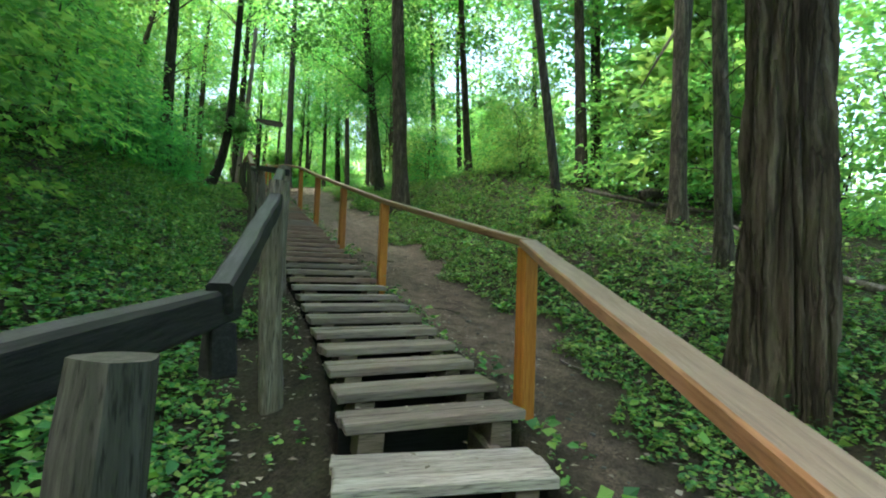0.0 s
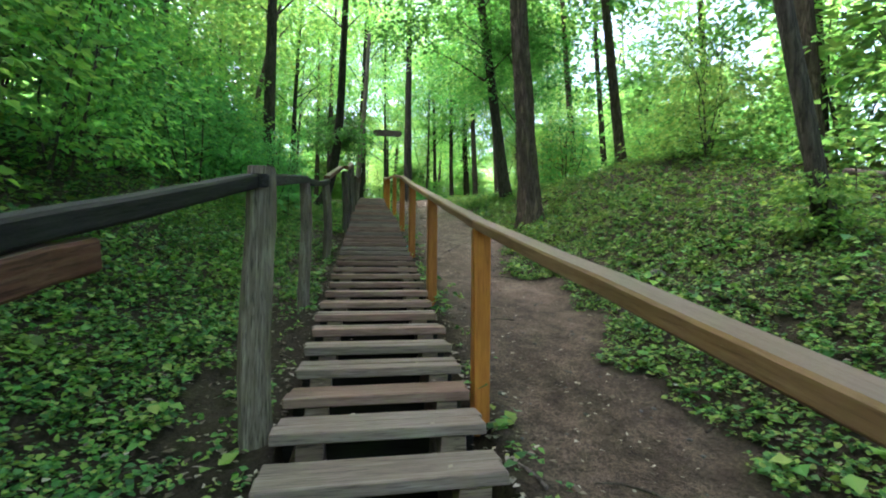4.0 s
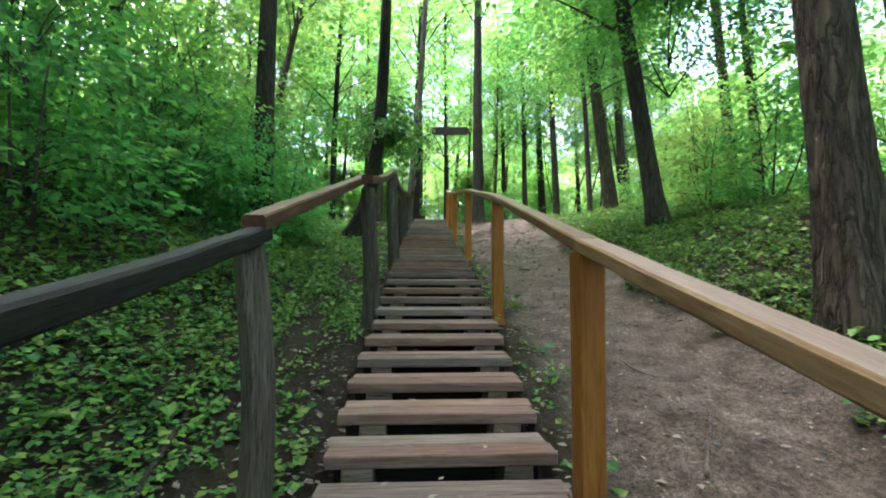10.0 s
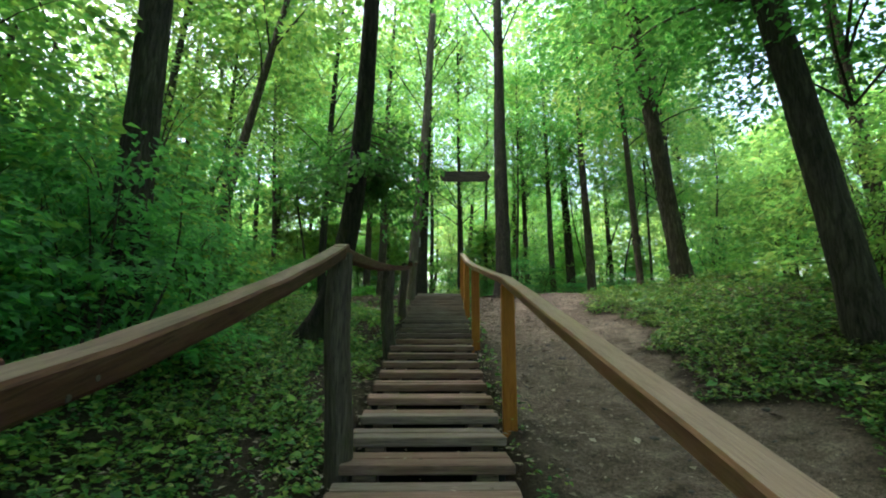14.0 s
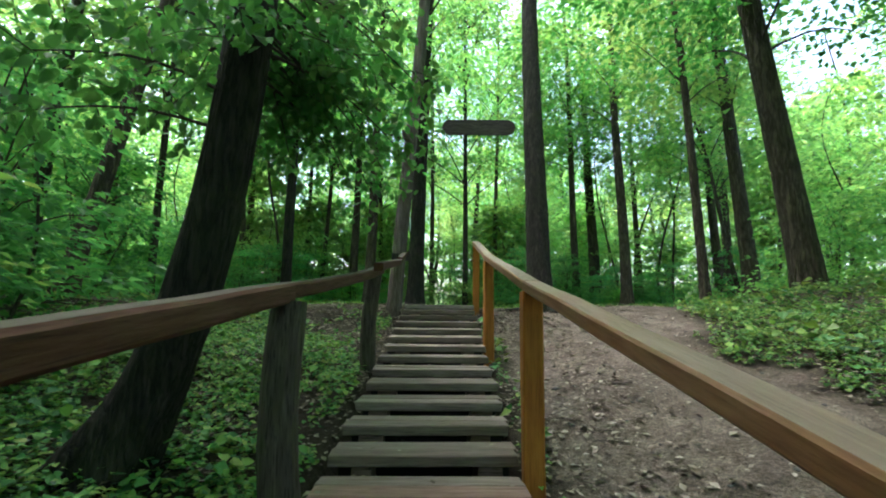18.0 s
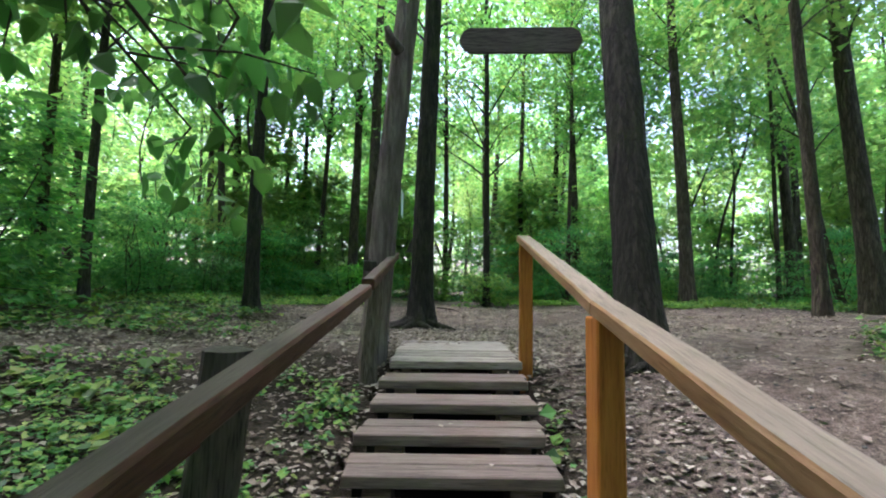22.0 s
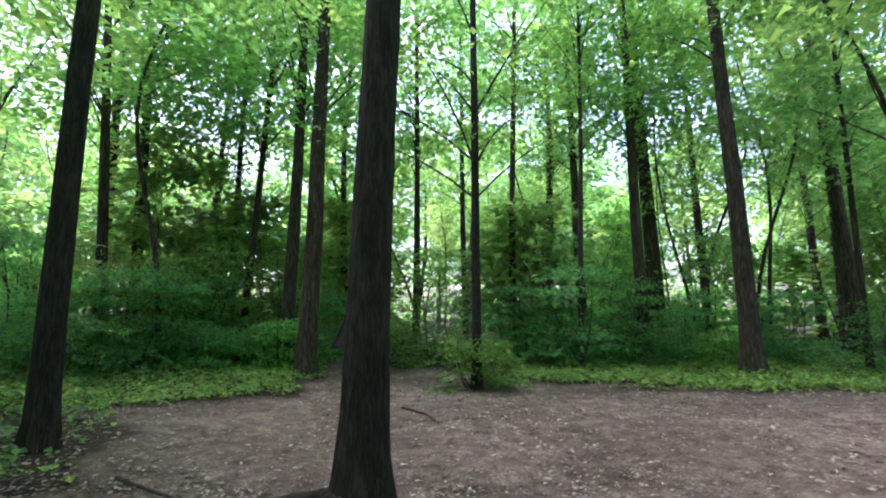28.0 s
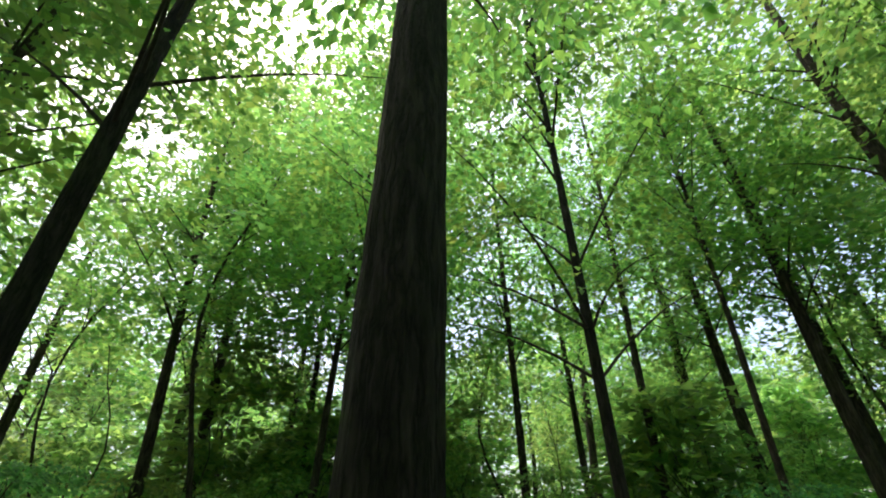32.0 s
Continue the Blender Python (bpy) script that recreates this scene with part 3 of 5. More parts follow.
# ---- right handrail: orange posts, tan rail ----
rail_r = thing("handrail", (1.9, 2.7, float(ground_z(1.9, 2.7))), "tan timber handrail on orange-stained square posts beside the stairs", "handrail")
RIGHT = [(-0.1, 0.97), (2.75, 1.05), (5.92, 1.035), (8.2, 1.03), (10.67, 1.03), (13.15, 1.03), (16.45, 1.01), (19.1, 0.95), (21.55, 0.9), (23.57, 0.94)]
tops = []
for n, (y0, up) in enumerate(RIGHT):
    x0 = float(stair_x(y0) + lerp(y0, [-0.1, 2.75, 6, 12, 16.45, 19, 23], [0.26, 0.72, 0.6, 0.585, 0.635, 0.565, 0.54]))
    zt = float(stair_z(y0)) + up
    zg = float(ground_z(x0, y0)) - 0.1
    tops.append((x0, y0, zt))
    me = board_mesh("post", 0.105, 0.115, zt - 0.056 - zg, ORANGE, 60 + n, 0.007, 0.003)
    put(me, "post", rail_r, x0, y0, (zt - 0.056 + zg) / 2, rs.uniform(-4, 4), label="orange-stained square timber post")
ends = [(-2.2, -4.2, float(stair_z(-4.2)) + 1.0)] + tops
for n in range(len(ends) - 1):
    p, q = np.array(ends[n]), np.array(ends[n + 1])
    if n == len(ends) - 2:
        q = q + (q - p) / np.linalg.norm(q - p) * 0.13
    d = (q - p) / np.linalg.norm(q - p)
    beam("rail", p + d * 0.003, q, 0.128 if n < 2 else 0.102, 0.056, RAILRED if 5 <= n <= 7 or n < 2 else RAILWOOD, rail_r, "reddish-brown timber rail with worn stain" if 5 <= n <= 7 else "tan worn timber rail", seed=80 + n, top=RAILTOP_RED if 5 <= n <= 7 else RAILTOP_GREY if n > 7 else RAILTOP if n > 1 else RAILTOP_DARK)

# ---- left railing: weathered posts and beams ----
rail_l = thing("old_railing", (0.5, 5.7, float(ground_z(0.5, 5.7))), "old railing of grey weathered posts and dark beams beside the stairs", "railing")


def log_post(x, y, z_top, r, lean=(0, 0), seed=0, label="grey weathered round timber post", mat=None):
    rng = np.random.default_rng(seed)
    zg = float(ground_z(x, y)) - 0.12
    h = z_top - zg
    k = np.linspace(0, 1, 11)
    pts = np.stack([lean[0] * (k - 1) * h + 0.02 * np.sin(5 * k + seed), lean[1] * (k - 1) * h + 0.015 * np.cos(4 * k + seed), k * h], -1)
    sides = 14
    ph = rng.uniform(0, 6.28, 3)
    a = np.linspace(0, 2 * np.pi, sides, endpoint=False)
    ridge = 1 + 0.07 * np.sin(3 * a + ph[0])[None] + 0.05 * np.sin(5 * a + ph[1])[None] + rng.normal(0, 0.02, (11, sides))
    rad = r * (1.08 - 0.12 * k)
    rad[-1] *= 0.93
    v, f = tube(pts, rad, sides, ridge)
    ob = child("post", clean(mesh_of("post", v, f, mat or GREYPOST, False)), rail_l, label)
    ob.location = Vector((x, y, zg)) - rail_l.location
    return ob


log_post(-0.14, 0.9, 1.235, 0.069, (0, 0), 1, mat=DARKPOST)
log_post(0.31, 3.41, 1.94, 0.076, (-0.01, 0), 2, mat=PALEPOST)
log_post(0.57, 5.78, 2.5, 0.082, (-0.02, 0.0), 3, mat=PALEPOST)
log_post(0.47, 8.15, 2.84, 0.06, (-0.03, 0), 4, mat=PALEPOST)
log_post(0.44, 10.72, 3.3, 0.066, (-0.03, 0), 5, mat=PALEPOST)
log_post(0.6, 13.12, 3.97, 0.072, (0, 0), 6)
log_post(0.6, 15.6, 4.66, 0.08, (0, 0), 7)
log_post(0.52, 18.6, 4.9, 0.08, (-0.03, 0), 8)
log_post(0.48, 21.1, 5.32, 0.068, (0.02, 0), 9)
log_post(0.43, 23.47, 5.66, 0.065, (0, 0), 10, mat=PALEPOST)
LEFT = [((-1.2, -1.2, 1.14), (0.03, 2.05, 1.29), 0.1, 0.13, DARKRAIL, 0), ((-0.01, 1.83, 1.31), (0.31, 3.42, 1.87), 0.09, 0.12, DARKRAIL, 0.0), ((0.33, 3.45, 1.8), (0.41, 4.53, 2.025), 0.07, 0.1, REDRAIL, 0),
        ((0.33, 3.95, 1.97), (0.56, 5.8, 2.47), 0.09, 0.08, DARKRAIL, 0), ((0.6, 5.7, 2.45), (0.48, 8.14, 2.91), 0.1, 0.075, DARKRAIL, 0), ((0.48, 8.0, 2.89), (0.46, 10.78, 3.38), 0.08, 0.07, DARKRAIL, 0.05),
        ((0.455, 10.68, 3.405), (0.48, 13.4, 4.15), 0.1, 0.07, REDRAIL, 0), ((0.62, 12.78, 4.03), (0.58, 15.64, 4.73), 0.1, 0.07, REDRAIL, 0.05), ((0.58, 15.52, 4.7), (0.5, 18.6, 4.98), 0.1, 0.085, REDRAIL, 0.02),
        ((0.5, 18.4, 4.96), (0.6, 20.74, 5.25), 0.08, 0.07, REDRAIL, 0.02), ((0.66, 20.25, 5.23), (0.58, 22.5, 5.5), 0.078, 0.068, REDRAIL, 0), ((0.59, 22.53, 5.53), (0.515, 24.08, 5.79), 0.075, 0.065, REDRAIL, 0)]
put(board_mesh("post_cap", 0.1, 0.1, 0.08, DARKPOST, 151), "post_cap", rail_l, 0.42, 23.44, 5.64, 8, label="dark square block on the end post")
for n, (p, q, w, h, mat, sag) in enumerate(LEFT):
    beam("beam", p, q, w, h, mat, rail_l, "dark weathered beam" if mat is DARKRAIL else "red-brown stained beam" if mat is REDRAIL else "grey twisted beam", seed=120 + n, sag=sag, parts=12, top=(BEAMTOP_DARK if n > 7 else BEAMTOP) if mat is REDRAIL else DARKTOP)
bolt_mat, *_ = material("dull_bolt_steel", 0.45)
bolt_mat.node_tree.nodes["Principled BSDF"].inputs["Base Color"].default_value = (0.12, 0.11, 0.1, 1)
bolt_mat.node_tree.nodes["Principled BSDF"].inputs["Metallic"].default_value = 0.8
bv, bf = tube([(0, 0, 0), (0.007, 0, 0)], [0.008, 0.006], 8)
bolt = clean(mesh_of("bolt", bv, bf, bolt_mat))
for y, z in ((13.38, 4.085), (13.44, 4.11), (15.4, 4.6)):
    child("bolt", bolt, rail_l, "small steel bolt head").location = Vector((0.655, y, z)) - rail_l.location
put(board_mesh("short_block", 0.1, 0.1, 0.2, DARKRAIL, 150), "short_block", rail_l, 0.0, 1.93, 1.06, 20, label="short dark block under the beam joint")


# ---- trees ----
def crown_meshes(seed, h, r, n_spray, per, leaf_size, radius, mat, limbs=22, layer=0.18, coarse=False):
    """Leaves and branches of one crown about a trunk that stands at the origin, from z = 0 to h."""
    rng = np.random.default_rng(seed)
    z = rng.uniform(0, 1, n_spray) ** 0.9
    prof = np.sin(np.pi * np.clip(z * 0.82 + 0.14, 0, 1)) ** 0.7
    rad = r * prof * np.sqrt(rng.uniform(0.06, 1, n_spray))
    a = rng.uniform(0, 2 * np.pi, n_spray)
    lump = 1 + 0.3 * np.sin(3 * a + seed) + 0.2 * np.sin(5 * a + 7 * z + seed)
    out = np.stack([np.cos(a), np.sin(a), 0 * a], -1)
    c = out * (rad * lump)[:, None]
    c[:, 2] = z * h + rng.normal(0, 0.15, n_spray)
    v, f = sprays(rng, c, out, per, radius, leaf_size, layer, coarse=coarse)
    leaves = mesh_of("crown", v, f, mat)
    pieces = []
    for k in rng.choice(n_spray, min(limbs, n_spray), replace=False):
        e = c[k]
        s = np.array([0, 0, max(e[2] - rng.uniform(0.5, 1.3) * np.hypot(e[0], e[1]), -0.8)])
        m = (s + e) / 2 + rng.normal(0, 0.12, 3) + (0, 0, 0.12 * r)
        t = np.linspace(0, 1, 6)[:, None]
        pts = (1 - t) ** 2 * s + 2 * t * (1 - t) * m + t * t * e
        pieces.append(tube(pts, np.linspace(0.014 + 0.0045 * r, 0.004, 6), 5, cap=False))
    bv, bf = joined(pieces)
    return leaves, mesh_of("branches", bv, bf, BRANCH, True)


def trunk_mesh(diam, height, lean, seed, mat, sides, step, rough=0.05, bend=0.25, flare=0.5, furrow=0.0, taper=0.75, top_bend=(0, 0), bow=0.0):
    """A tapered trunk from 0.25 m under its foot, with a root flare and uneven bark."""
    rng = np.random.default_rng(seed)
    z = np.arange(-0.25, height + step, step)
    k = np.clip(z / height, 0, 1)
    ph = rng.uniform(0, 6.28, 4)
    x = lean[0] * z + bend * 0.35 * (np.sin(2.1 * k * 3 + ph[0]) - np.sin(ph[0])) * k + top_bend[0] * k * k + bow * (1 - np.exp(-z / 1.05))
    y = lean[1] * z + bend * 0.35 * (np.sin(1.7 * k * 3 + ph[1]) - np.sin(ph[1])) * k + top_bend[1] * k * k
    r = diam / 2 * (1 - taper * k) * (1 + flare * np.exp(-np.maximum(z, 0) / (0.9 * diam)))
    a = np.linspace(0, 2 * np.pi, sides, endpoint=False)
    lobes = 0.22 * flare * np.exp(-np.maximum(z, 0) / (0.8 * diam))[:, None] * (np.sin(5 * a + ph[2]) + 0.6 * np.sin(3 * a + ph[3]))[None]
    ridge = 1 + lobes + rng.normal(0, rough * 0.35, (len(z), sides)) + rough * np.sin(3 * a[None] + 1.3 * z[:, None] + ph[0]) * 0.5
    if furrow:
        # long ridges that twist, split and merge
        k1, k2 = 1.35 / diam ** 0.5, 3.1 / diam ** 0.5
        rel = np.array([[(1 - abs(noise.noise((p * k1 * 2, q * k1 * 2, w * 0.55 + seed)))) ** 3 + 0.55 * (1 - abs(noise.noise((p * k2 * 2, q * k2 * 2, w * 1.1 - seed)))) ** 2 for p, q in zip(np.cos(a), np.sin(a))] for w in z])
        ridge = ridge + furrow * (0.85 - rel)
    v, f = tube(np.stack([x, y, z], -1), r, sides, ridge)
    return clean(mesh_of("trunk", v, f, mat, True)), x, y, z


NEAR = [crown_meshes(10 + k, 7.0 + k, 3.0 + 0.3 * k, 74, 48, 0.15, 0.8, LEAF, limbs=22) for k in range(3)]
MIDC = [crown_meshes(20 + k, 9.0, 3.3, 78, 58, 0.195, 0.95, LEAF_FAR if k % 2 else LEAF, limbs=14, coarse=True) for k in range(4)]
FARC = [crown_meshes(30 + k, 10.0, 3.6, 90, 34, 0.37, 1.2, LEAF_FAR, limbs=8, coarse=True) for k in range(4)]
BACKC = [crown_meshes(35 + k, 9.0, 3.5, 60, 12, 0.6, 1.1, LEAF, limbs=4, coarse=True) for k in range(2)]
POLEC = [crown_meshes(37 + k, 6.0, 1.6, 46, 34, 0.17, 0.7, LEAF_FAR if k else LEAF, limbs=8, coarse=True) for k in range(3)]
ntree = [0]


def tree(x, y, diam, lean=(0, 0), height=17.0, crown_at=6.5, crown=MIDC, detail=1, mat=None, label="", scale=1.0, top_bend=(0, 0), furrow=0.0, flare=0.45, sink=0.0, z=None, bend=0.25, group="trees of the wood", upper=0.0, bow=0.0):
    ntree[0] += 1
    n = ntree[0]
    z0 = float(ground_z(x, y)) - sink if z is None else z
    t = thing("tree", (x, y, z0), label or "tall slender forest tree with dark bark and green leaves", "tree", group)
    sides, step = {3: (120, 0.08), 2: (44, 0.18), 1: (14, 0.4), 0: (9, 0.9)}[detail]
    me, tx, ty, tz = trunk_mesh(diam, height, lean, n, mat or (BARK if detail > 1 else BARK_FAR), sides, step, flare=flare, furrow=furrow, top_bend=top_bend, bend=bend, bow=bow)
    child("trunk", me, t)
    if crown:
        lv, br = crown[n % len(crown)]
        i0 = int(np.argmin(np.abs(tz - crown_at)))
        i1 = int(np.argmin(np.abs(tz - min(height, crown_at + 5))))
        d = Vector((tx[i1] - tx[i0], ty[i1] - ty[i0], tz[i1] - tz[i0])).normalized()
        m = Matrix.Translation((tx[i0], ty[i0], tz[i0])) @ Vector((0, 0, 1)).rotation_difference(d).to_matrix().to_4x4() @ pose(0, 0, 0, 0, 0, (n * 137) % 360) @ Matrix.Diagonal((scale, scale, scale, 1))
        for name, me in (("crown", lv), ("branch_work", br)):
            tagged(child(name, me, t), kind="stuff").matrix_local = m
        if upper:
            lv, br = MIDC[(n + 1) % len(MIDC)]
            i0 = int(np.argmin(np.abs(tz - crown_at - upper)))
            m = pose(tx[i0], ty[i0], tz[i0], 0, 0, (n * 71) % 360) @ Matrix.Diagonal((scale * 0.9, scale * 0.9, scale * 0.9, 1))
            for name, me in (("upper_crown", lv), ("upper_branch_work", br)):
                tagged(child(name, me, t), kind="stuff").matrix_local = m
    return t


tree(4.0, 2.2, 0.55, (0, 0), 15, 9.0, NEAR, 3, BARK_OLD, "huge old tree with deeply furrowed grey-brown bark", 1.0, furrow=0.55, flare=0.22, bend=0.1)
# six trees outside the view, added so their crowns shade the stair foot
tree(-3.6, 0.9, 0.4, (0.2, 0.4), 18, 8.5, NEAR, 0, label="unseen leaning tree added to shade the foot of the stairs", scale=1.25, upper=3.0)
tree(0.9, -4.2, 0.36, (0.03, 0.42), 18, 9.0, NEAR, 0, label="unseen leaning tree added to shade the foot of the stairs", scale=1.3, upper=2.0)
tree(-4.8, 3.2, 0.37, (0.2, 0.16), 17, 8.0, NEAR, 0, label="unseen leaning tree added to shade the foot of the stairs", scale=1.3, upper=2.5)
tree(-1.6, -2.6, 0.3, (0.14, 0.2), 17, 8.0, NEAR, 0, label="unseen leaning tree added to shade the foot of the stairs", scale=1.2, upper=2.5)
tree(6.9, 0.4, 0.37, (-0.2, 0.12), 17, 8.5, NEAR, 0, label="unseen tree added to shade the foot of the stairs", scale=1.3, upper=2.5)
tree(4.4, -1.6, 0.38, (-0.1, 0.08), 17, 8.0, NEAR, 0, label="unseen tree added to shade the foot of the stairs", scale=1.2, upper=3.0)
twiggy = tree(6.15, 4.18, 0.23, (-0.013, 0.019), 14, 8.5, NEAR, 1, label="thin dark forest tree with short dead side twigs", bend=0.1, scale=0.85)
fork = tree(7.9, 6.3, 0.33, (-0.004, 0.005), 15, 9, NEAR, 1, label="dark forest tree that forks into two stems", bend=0.1, scale=0.5)
tree(5.79, 7.2, 0.195, (-0.108, 0.082), 15, 9, NEAR, 1, BARK, label="slim leaning dark tree with leafy shoots at its foot", bend=0.15, scale=0.5)
tree(9.19, 10.51, 0.36, (-0.031, 0.027), 15, 5.5, scale=0.8, upper=6.0)
tree(4.35, 12.2, 0.42, (-0.045, 0.03), 17, 7.5, NEAR, 2, BARK_FAR, furrow=0.17, label="tall straight tree with rough brown bark beside the path", flare=0.5, bend=0.1)
leaner = tree(5.21, 17.05, 0.34, (-0.11, 0.075), 16, 5.0, NEAR, 1, BARK, label="dark leaning tree with low leafy branches", bend=0.1, scale=0.85)
above = tree(7.2, 24.39, 0.48, (-0.1, 0.05), 17, 6.5, NEAR, 1, label="brown leaning tree above the bank", bend=0.12, flare=0.2)
tree(9.27, 21.02, 0.3, (-0.06, 0.03), 16, 7.0, label="dark trunk among bright low leaves on the bank")
tree(7.89, 14.97, 0.29, (-0.074, 0.038), upper=4.0)
# upper crowns stand above the view, added to shade the left bank
tree(-1.85, 17.1, 0.36, (0.0, 0.0), 16, 6.0, NEAR, 2, furrow=0.07, label="dark straight tree rising out of the bushes on the bank", bend=0.12, upper=5.0)
tree(-0.68, 19.3, 0.32, (0.03, 0.0), 15, 7.0, NEAR, 2, BARK_DARK, furrow=0.05, label="dark tree that leans strongly at its foot beside the old railing", bend=0.03, flare=0.6, bow=0.6)
tree(-6.58, 16.12, 0.43, upper=5.0)
tree(-6.9, 18.3, 0.36, upper=5.0)
tree(-5.41, 18.06, 0.35, (0.025, 0.025), 15, 5, upper=6.0)
# crowns placed to shade the left bank, the upper ones above the view
tree(-7.4, 9.4, 0.38, (0.1, 0.04), 17, 5.5, MIDC, 1, BARK, "dark tree of the shaded bank", 1.15, upper=4.5)
tree(-5.9, 12.6, 0.34, (0.12, 0.02), 17, 6.5, MIDC, 1, BARK, "dark tree of the shaded bank", 1.2, upper=4.0)
tree(-8.6, 13.6, 0.4, (0.08, 0.0), 17, 5.0, MIDC, 1, BARK, "dark tree of the shaded bank", 1.2, upper=5.0)
tree(-7.0, 5.0, 0.36, (0.14, 0.05), 16, 5.5, MIDC, 1, BARK, "dark tree of the shaded bank", 1.15, upper=4.5)
tree(-4.53, 23.5, 0.29, (0.164, 0.108), 13, 6, label="thin leaning dark tree", bend=0.1)
stair_tree = tree(2.63, 23.88, 0.375, (0.012, 0.19), 18, 8, NEAR, 2, BARK_DARK, furrow=0.07, label="tall straight dark tree with ridged bark beside the stairs", bend=0.1)
rooted = tree(0.365, 28.4, 0.405, (0.018, 0.0), 18, 6.0, NEAR, 2, BARK_DARK, furrow=0.07, label="tall dark tree with ridged bark and spreading roots", flare=0.6, bend=0.03, top_bend=(0.3, 0))
tree(-3.3, 29.6, 0.3, (-0.012, -0.007), 16, 6.5, NEAR, 2, BARK_DARK, furrow=0.07, label="slim dark tree at the edge of the clearing", bend=0.1, top_bend=(1.0, 0.2))
tree(-1.95, 35.2, 0.45, (0.026, 0.007), 17, 7, NEAR, 1, upper=6.0)
tree(-2.95, 37.0, 0.39, (0.006, 0.002))
tree(-4.81, 38.5, 0.24, (0.06, 0.023))
tree(-7.76, 42.6, 0.3, (0.021, 0.01), upper=6.0)
tree(-8.65, 39.5, 0.4, (-0.015, -0.009), upper=6.0)
tree(-10.35, 40.5, 0.35, upper=6.0)
tree(-7.57, 36.5, 0.3, (-0.033, -0.016))
tree(-9.9, 31.6, 0.27, (0, 0), 19, 6.5)
tree(-6.3, 41.2, 0.26, (0.01, 0.0), 19, 4.6, upper=6.0)
tree(-8.4, 27.0, 0.34, (0.06, 0.03), 17, 5.5, MIDC, 1, BARK, "dark tree in the shade beside the clearing", 1.1, upper=5.0)
tree(-7.55, 30.3, 0.24, (0.0, 0.0), 17, 6.0, MIDC, 1, BARK, "dark tree in the shade beside the clearing", 1.1, upper=5.0)
tree(1.82, 33.6, 0.2, (-0.006, 0.001), 17, 4.6, NEAR, 1, BARK_DARK, label="slender young tree with long side branches in the clearing", bend=0.05, scale=0.95, upper=6.0)
tree(5.67, 43.3, 0.32, (0.0, 0.0))
tree(3.4, 39.0, 0.24, (0.01, 0.0), 17, 8.0, NEAR, 1, scale=0.8)
tree(0.3, 41.5, 0.27, (0.0, 0.01), 21, 7.0, upper=6.0)
tree(2.4, 46.0, 0.3, (-0.02, 0.0), 21, 7.0, upper=6.0)
tree(4.8, 36.6, 0.16, (0.02, 0.0), 15, 7.0, NEAR, 1, label="thin young tree at the edge of the clearing", scale=0.7, upper=4.0)
tree(6.03, 40.2, 0.36, (-0.032, 0.01), 16, 6.5)
tree(8.6, 40.2, 0.58, (-0.026, 0.012), 18, 8, label="tall forked brown tree at the edge of the wood")
tree(8.1, 34.8, 0.44, (-0.012, 0.007), 17, 8, NEAR, 1, label="tall brown tree with a bent trunk beside the clearing", bend=0.5)
tree(11.09, 35.15, 0.16, (-0.01, 0.0), 14, 5.0, scale=0.6)
tree(12.43, 40.17, 0.14, (-0.05, 0.0), 12, 5.0, scale=0.5, bend=1.6, label="thin crooked young tree with a winding stem")
tree(12.07, 43.2, 0.37, (-0.031, 0.018), upper=6.0)
tree(13.65, 38.2, 0.46, (-0.031, 0.027))
tree(15.9, 41.2, 0.37, (0.0, 0.0), upper=6.0)
tree(10.44, 30.9, 0.5, (-0.051, 0.035), 17, 7, NEAR, 1, upper=4.0)
tree(6.9, 37.5, 0.36, (-0.025, 0.008))
tree(11.6, 33.3, 0.18, (-0.161, 0.111), 10, 5, label="thin crooked leaning tree", bend=0.6, upper=6.0)
tree(12.2, 24.2, 0.34, (-0.03, 0.02), 15, 4.4, scale=1.1, upper=5.0)
tree(14.0, 19.4, 0.33, (-0.02, 0.02), 16, 4.5, upper=5.0)
tree(13.2, 14.4, 0.3, (-0.02, 0.0), 16, 4.5, scale=1.1, upper=5.0)
tree(12.6, 9.6, 0.34, (-0.02, 0.01), 15, 4.6, upper=5.0)
tree(13.4, 3.4, 0.33, (0.0, 0.02), 15, 4.5, upper=5.0)
tree(13.4, 7.4, 0.26, (-0.03, 0.02), 15, 5.0, scale=0.9)
tree(11.9, 12.8, 0.24, (-0.04, 0.0), 15, 5.0, scale=0.85, upper=4.0)
tree(8.24, 29.51, 0.28, (-0.04, 0.013), upper=5.0)

# low leafy branches of the dark leaning tree
LOW = crown_meshes(41, 4.2, 3.1, 110, 70, 0.14, 0.75, BOUGH, limbs=9)
for t, x, y, z, turn, w in ((leaner, -0.6, 0.4, 4.6, 120, 1.25), (leaner, 0.4, 0.3, 2.9, 250, 0.7), (above, -0.5, 0.25, 5.0, 40, 1.25)):
    for name, me in zip(("low_crown", "low_branch_work"), LOW):
        tagged(child(name, me, t), kind="stuff").matrix_local = pose(x, y, z, 0, 0, turn) @ Matrix.Diagonal((w, w, 0.8 * w, 1))

# roots that spread from the feet of two trees
def root(t, turn, length, mat, n, size=1.0):
    c, d = math.cos(radians(turn)), math.sin(radians(turn))
    q = [(c * u * length - d * 0.09 * math.sin(4 * u + n), d * u * length + c * 0.09 * math.sin(4 * u + n)) for u in (0.1, 0.3, 0.5, 0.75, 1.0)]
    o = t.location
    v, f = tube([(x, y, float(ground_z(o[0] + x, o[1] + y)) - o[2] + h * size) for (x, y), h in zip(q, (0.13, 0.06, 0.03, 0.012, -0.02))], [w * size for w in (0.07, 0.05, 0.036, 0.024, 0.012)], 9)
    child("root", clean(mesh_of("root", v, f, mat, True)), t)


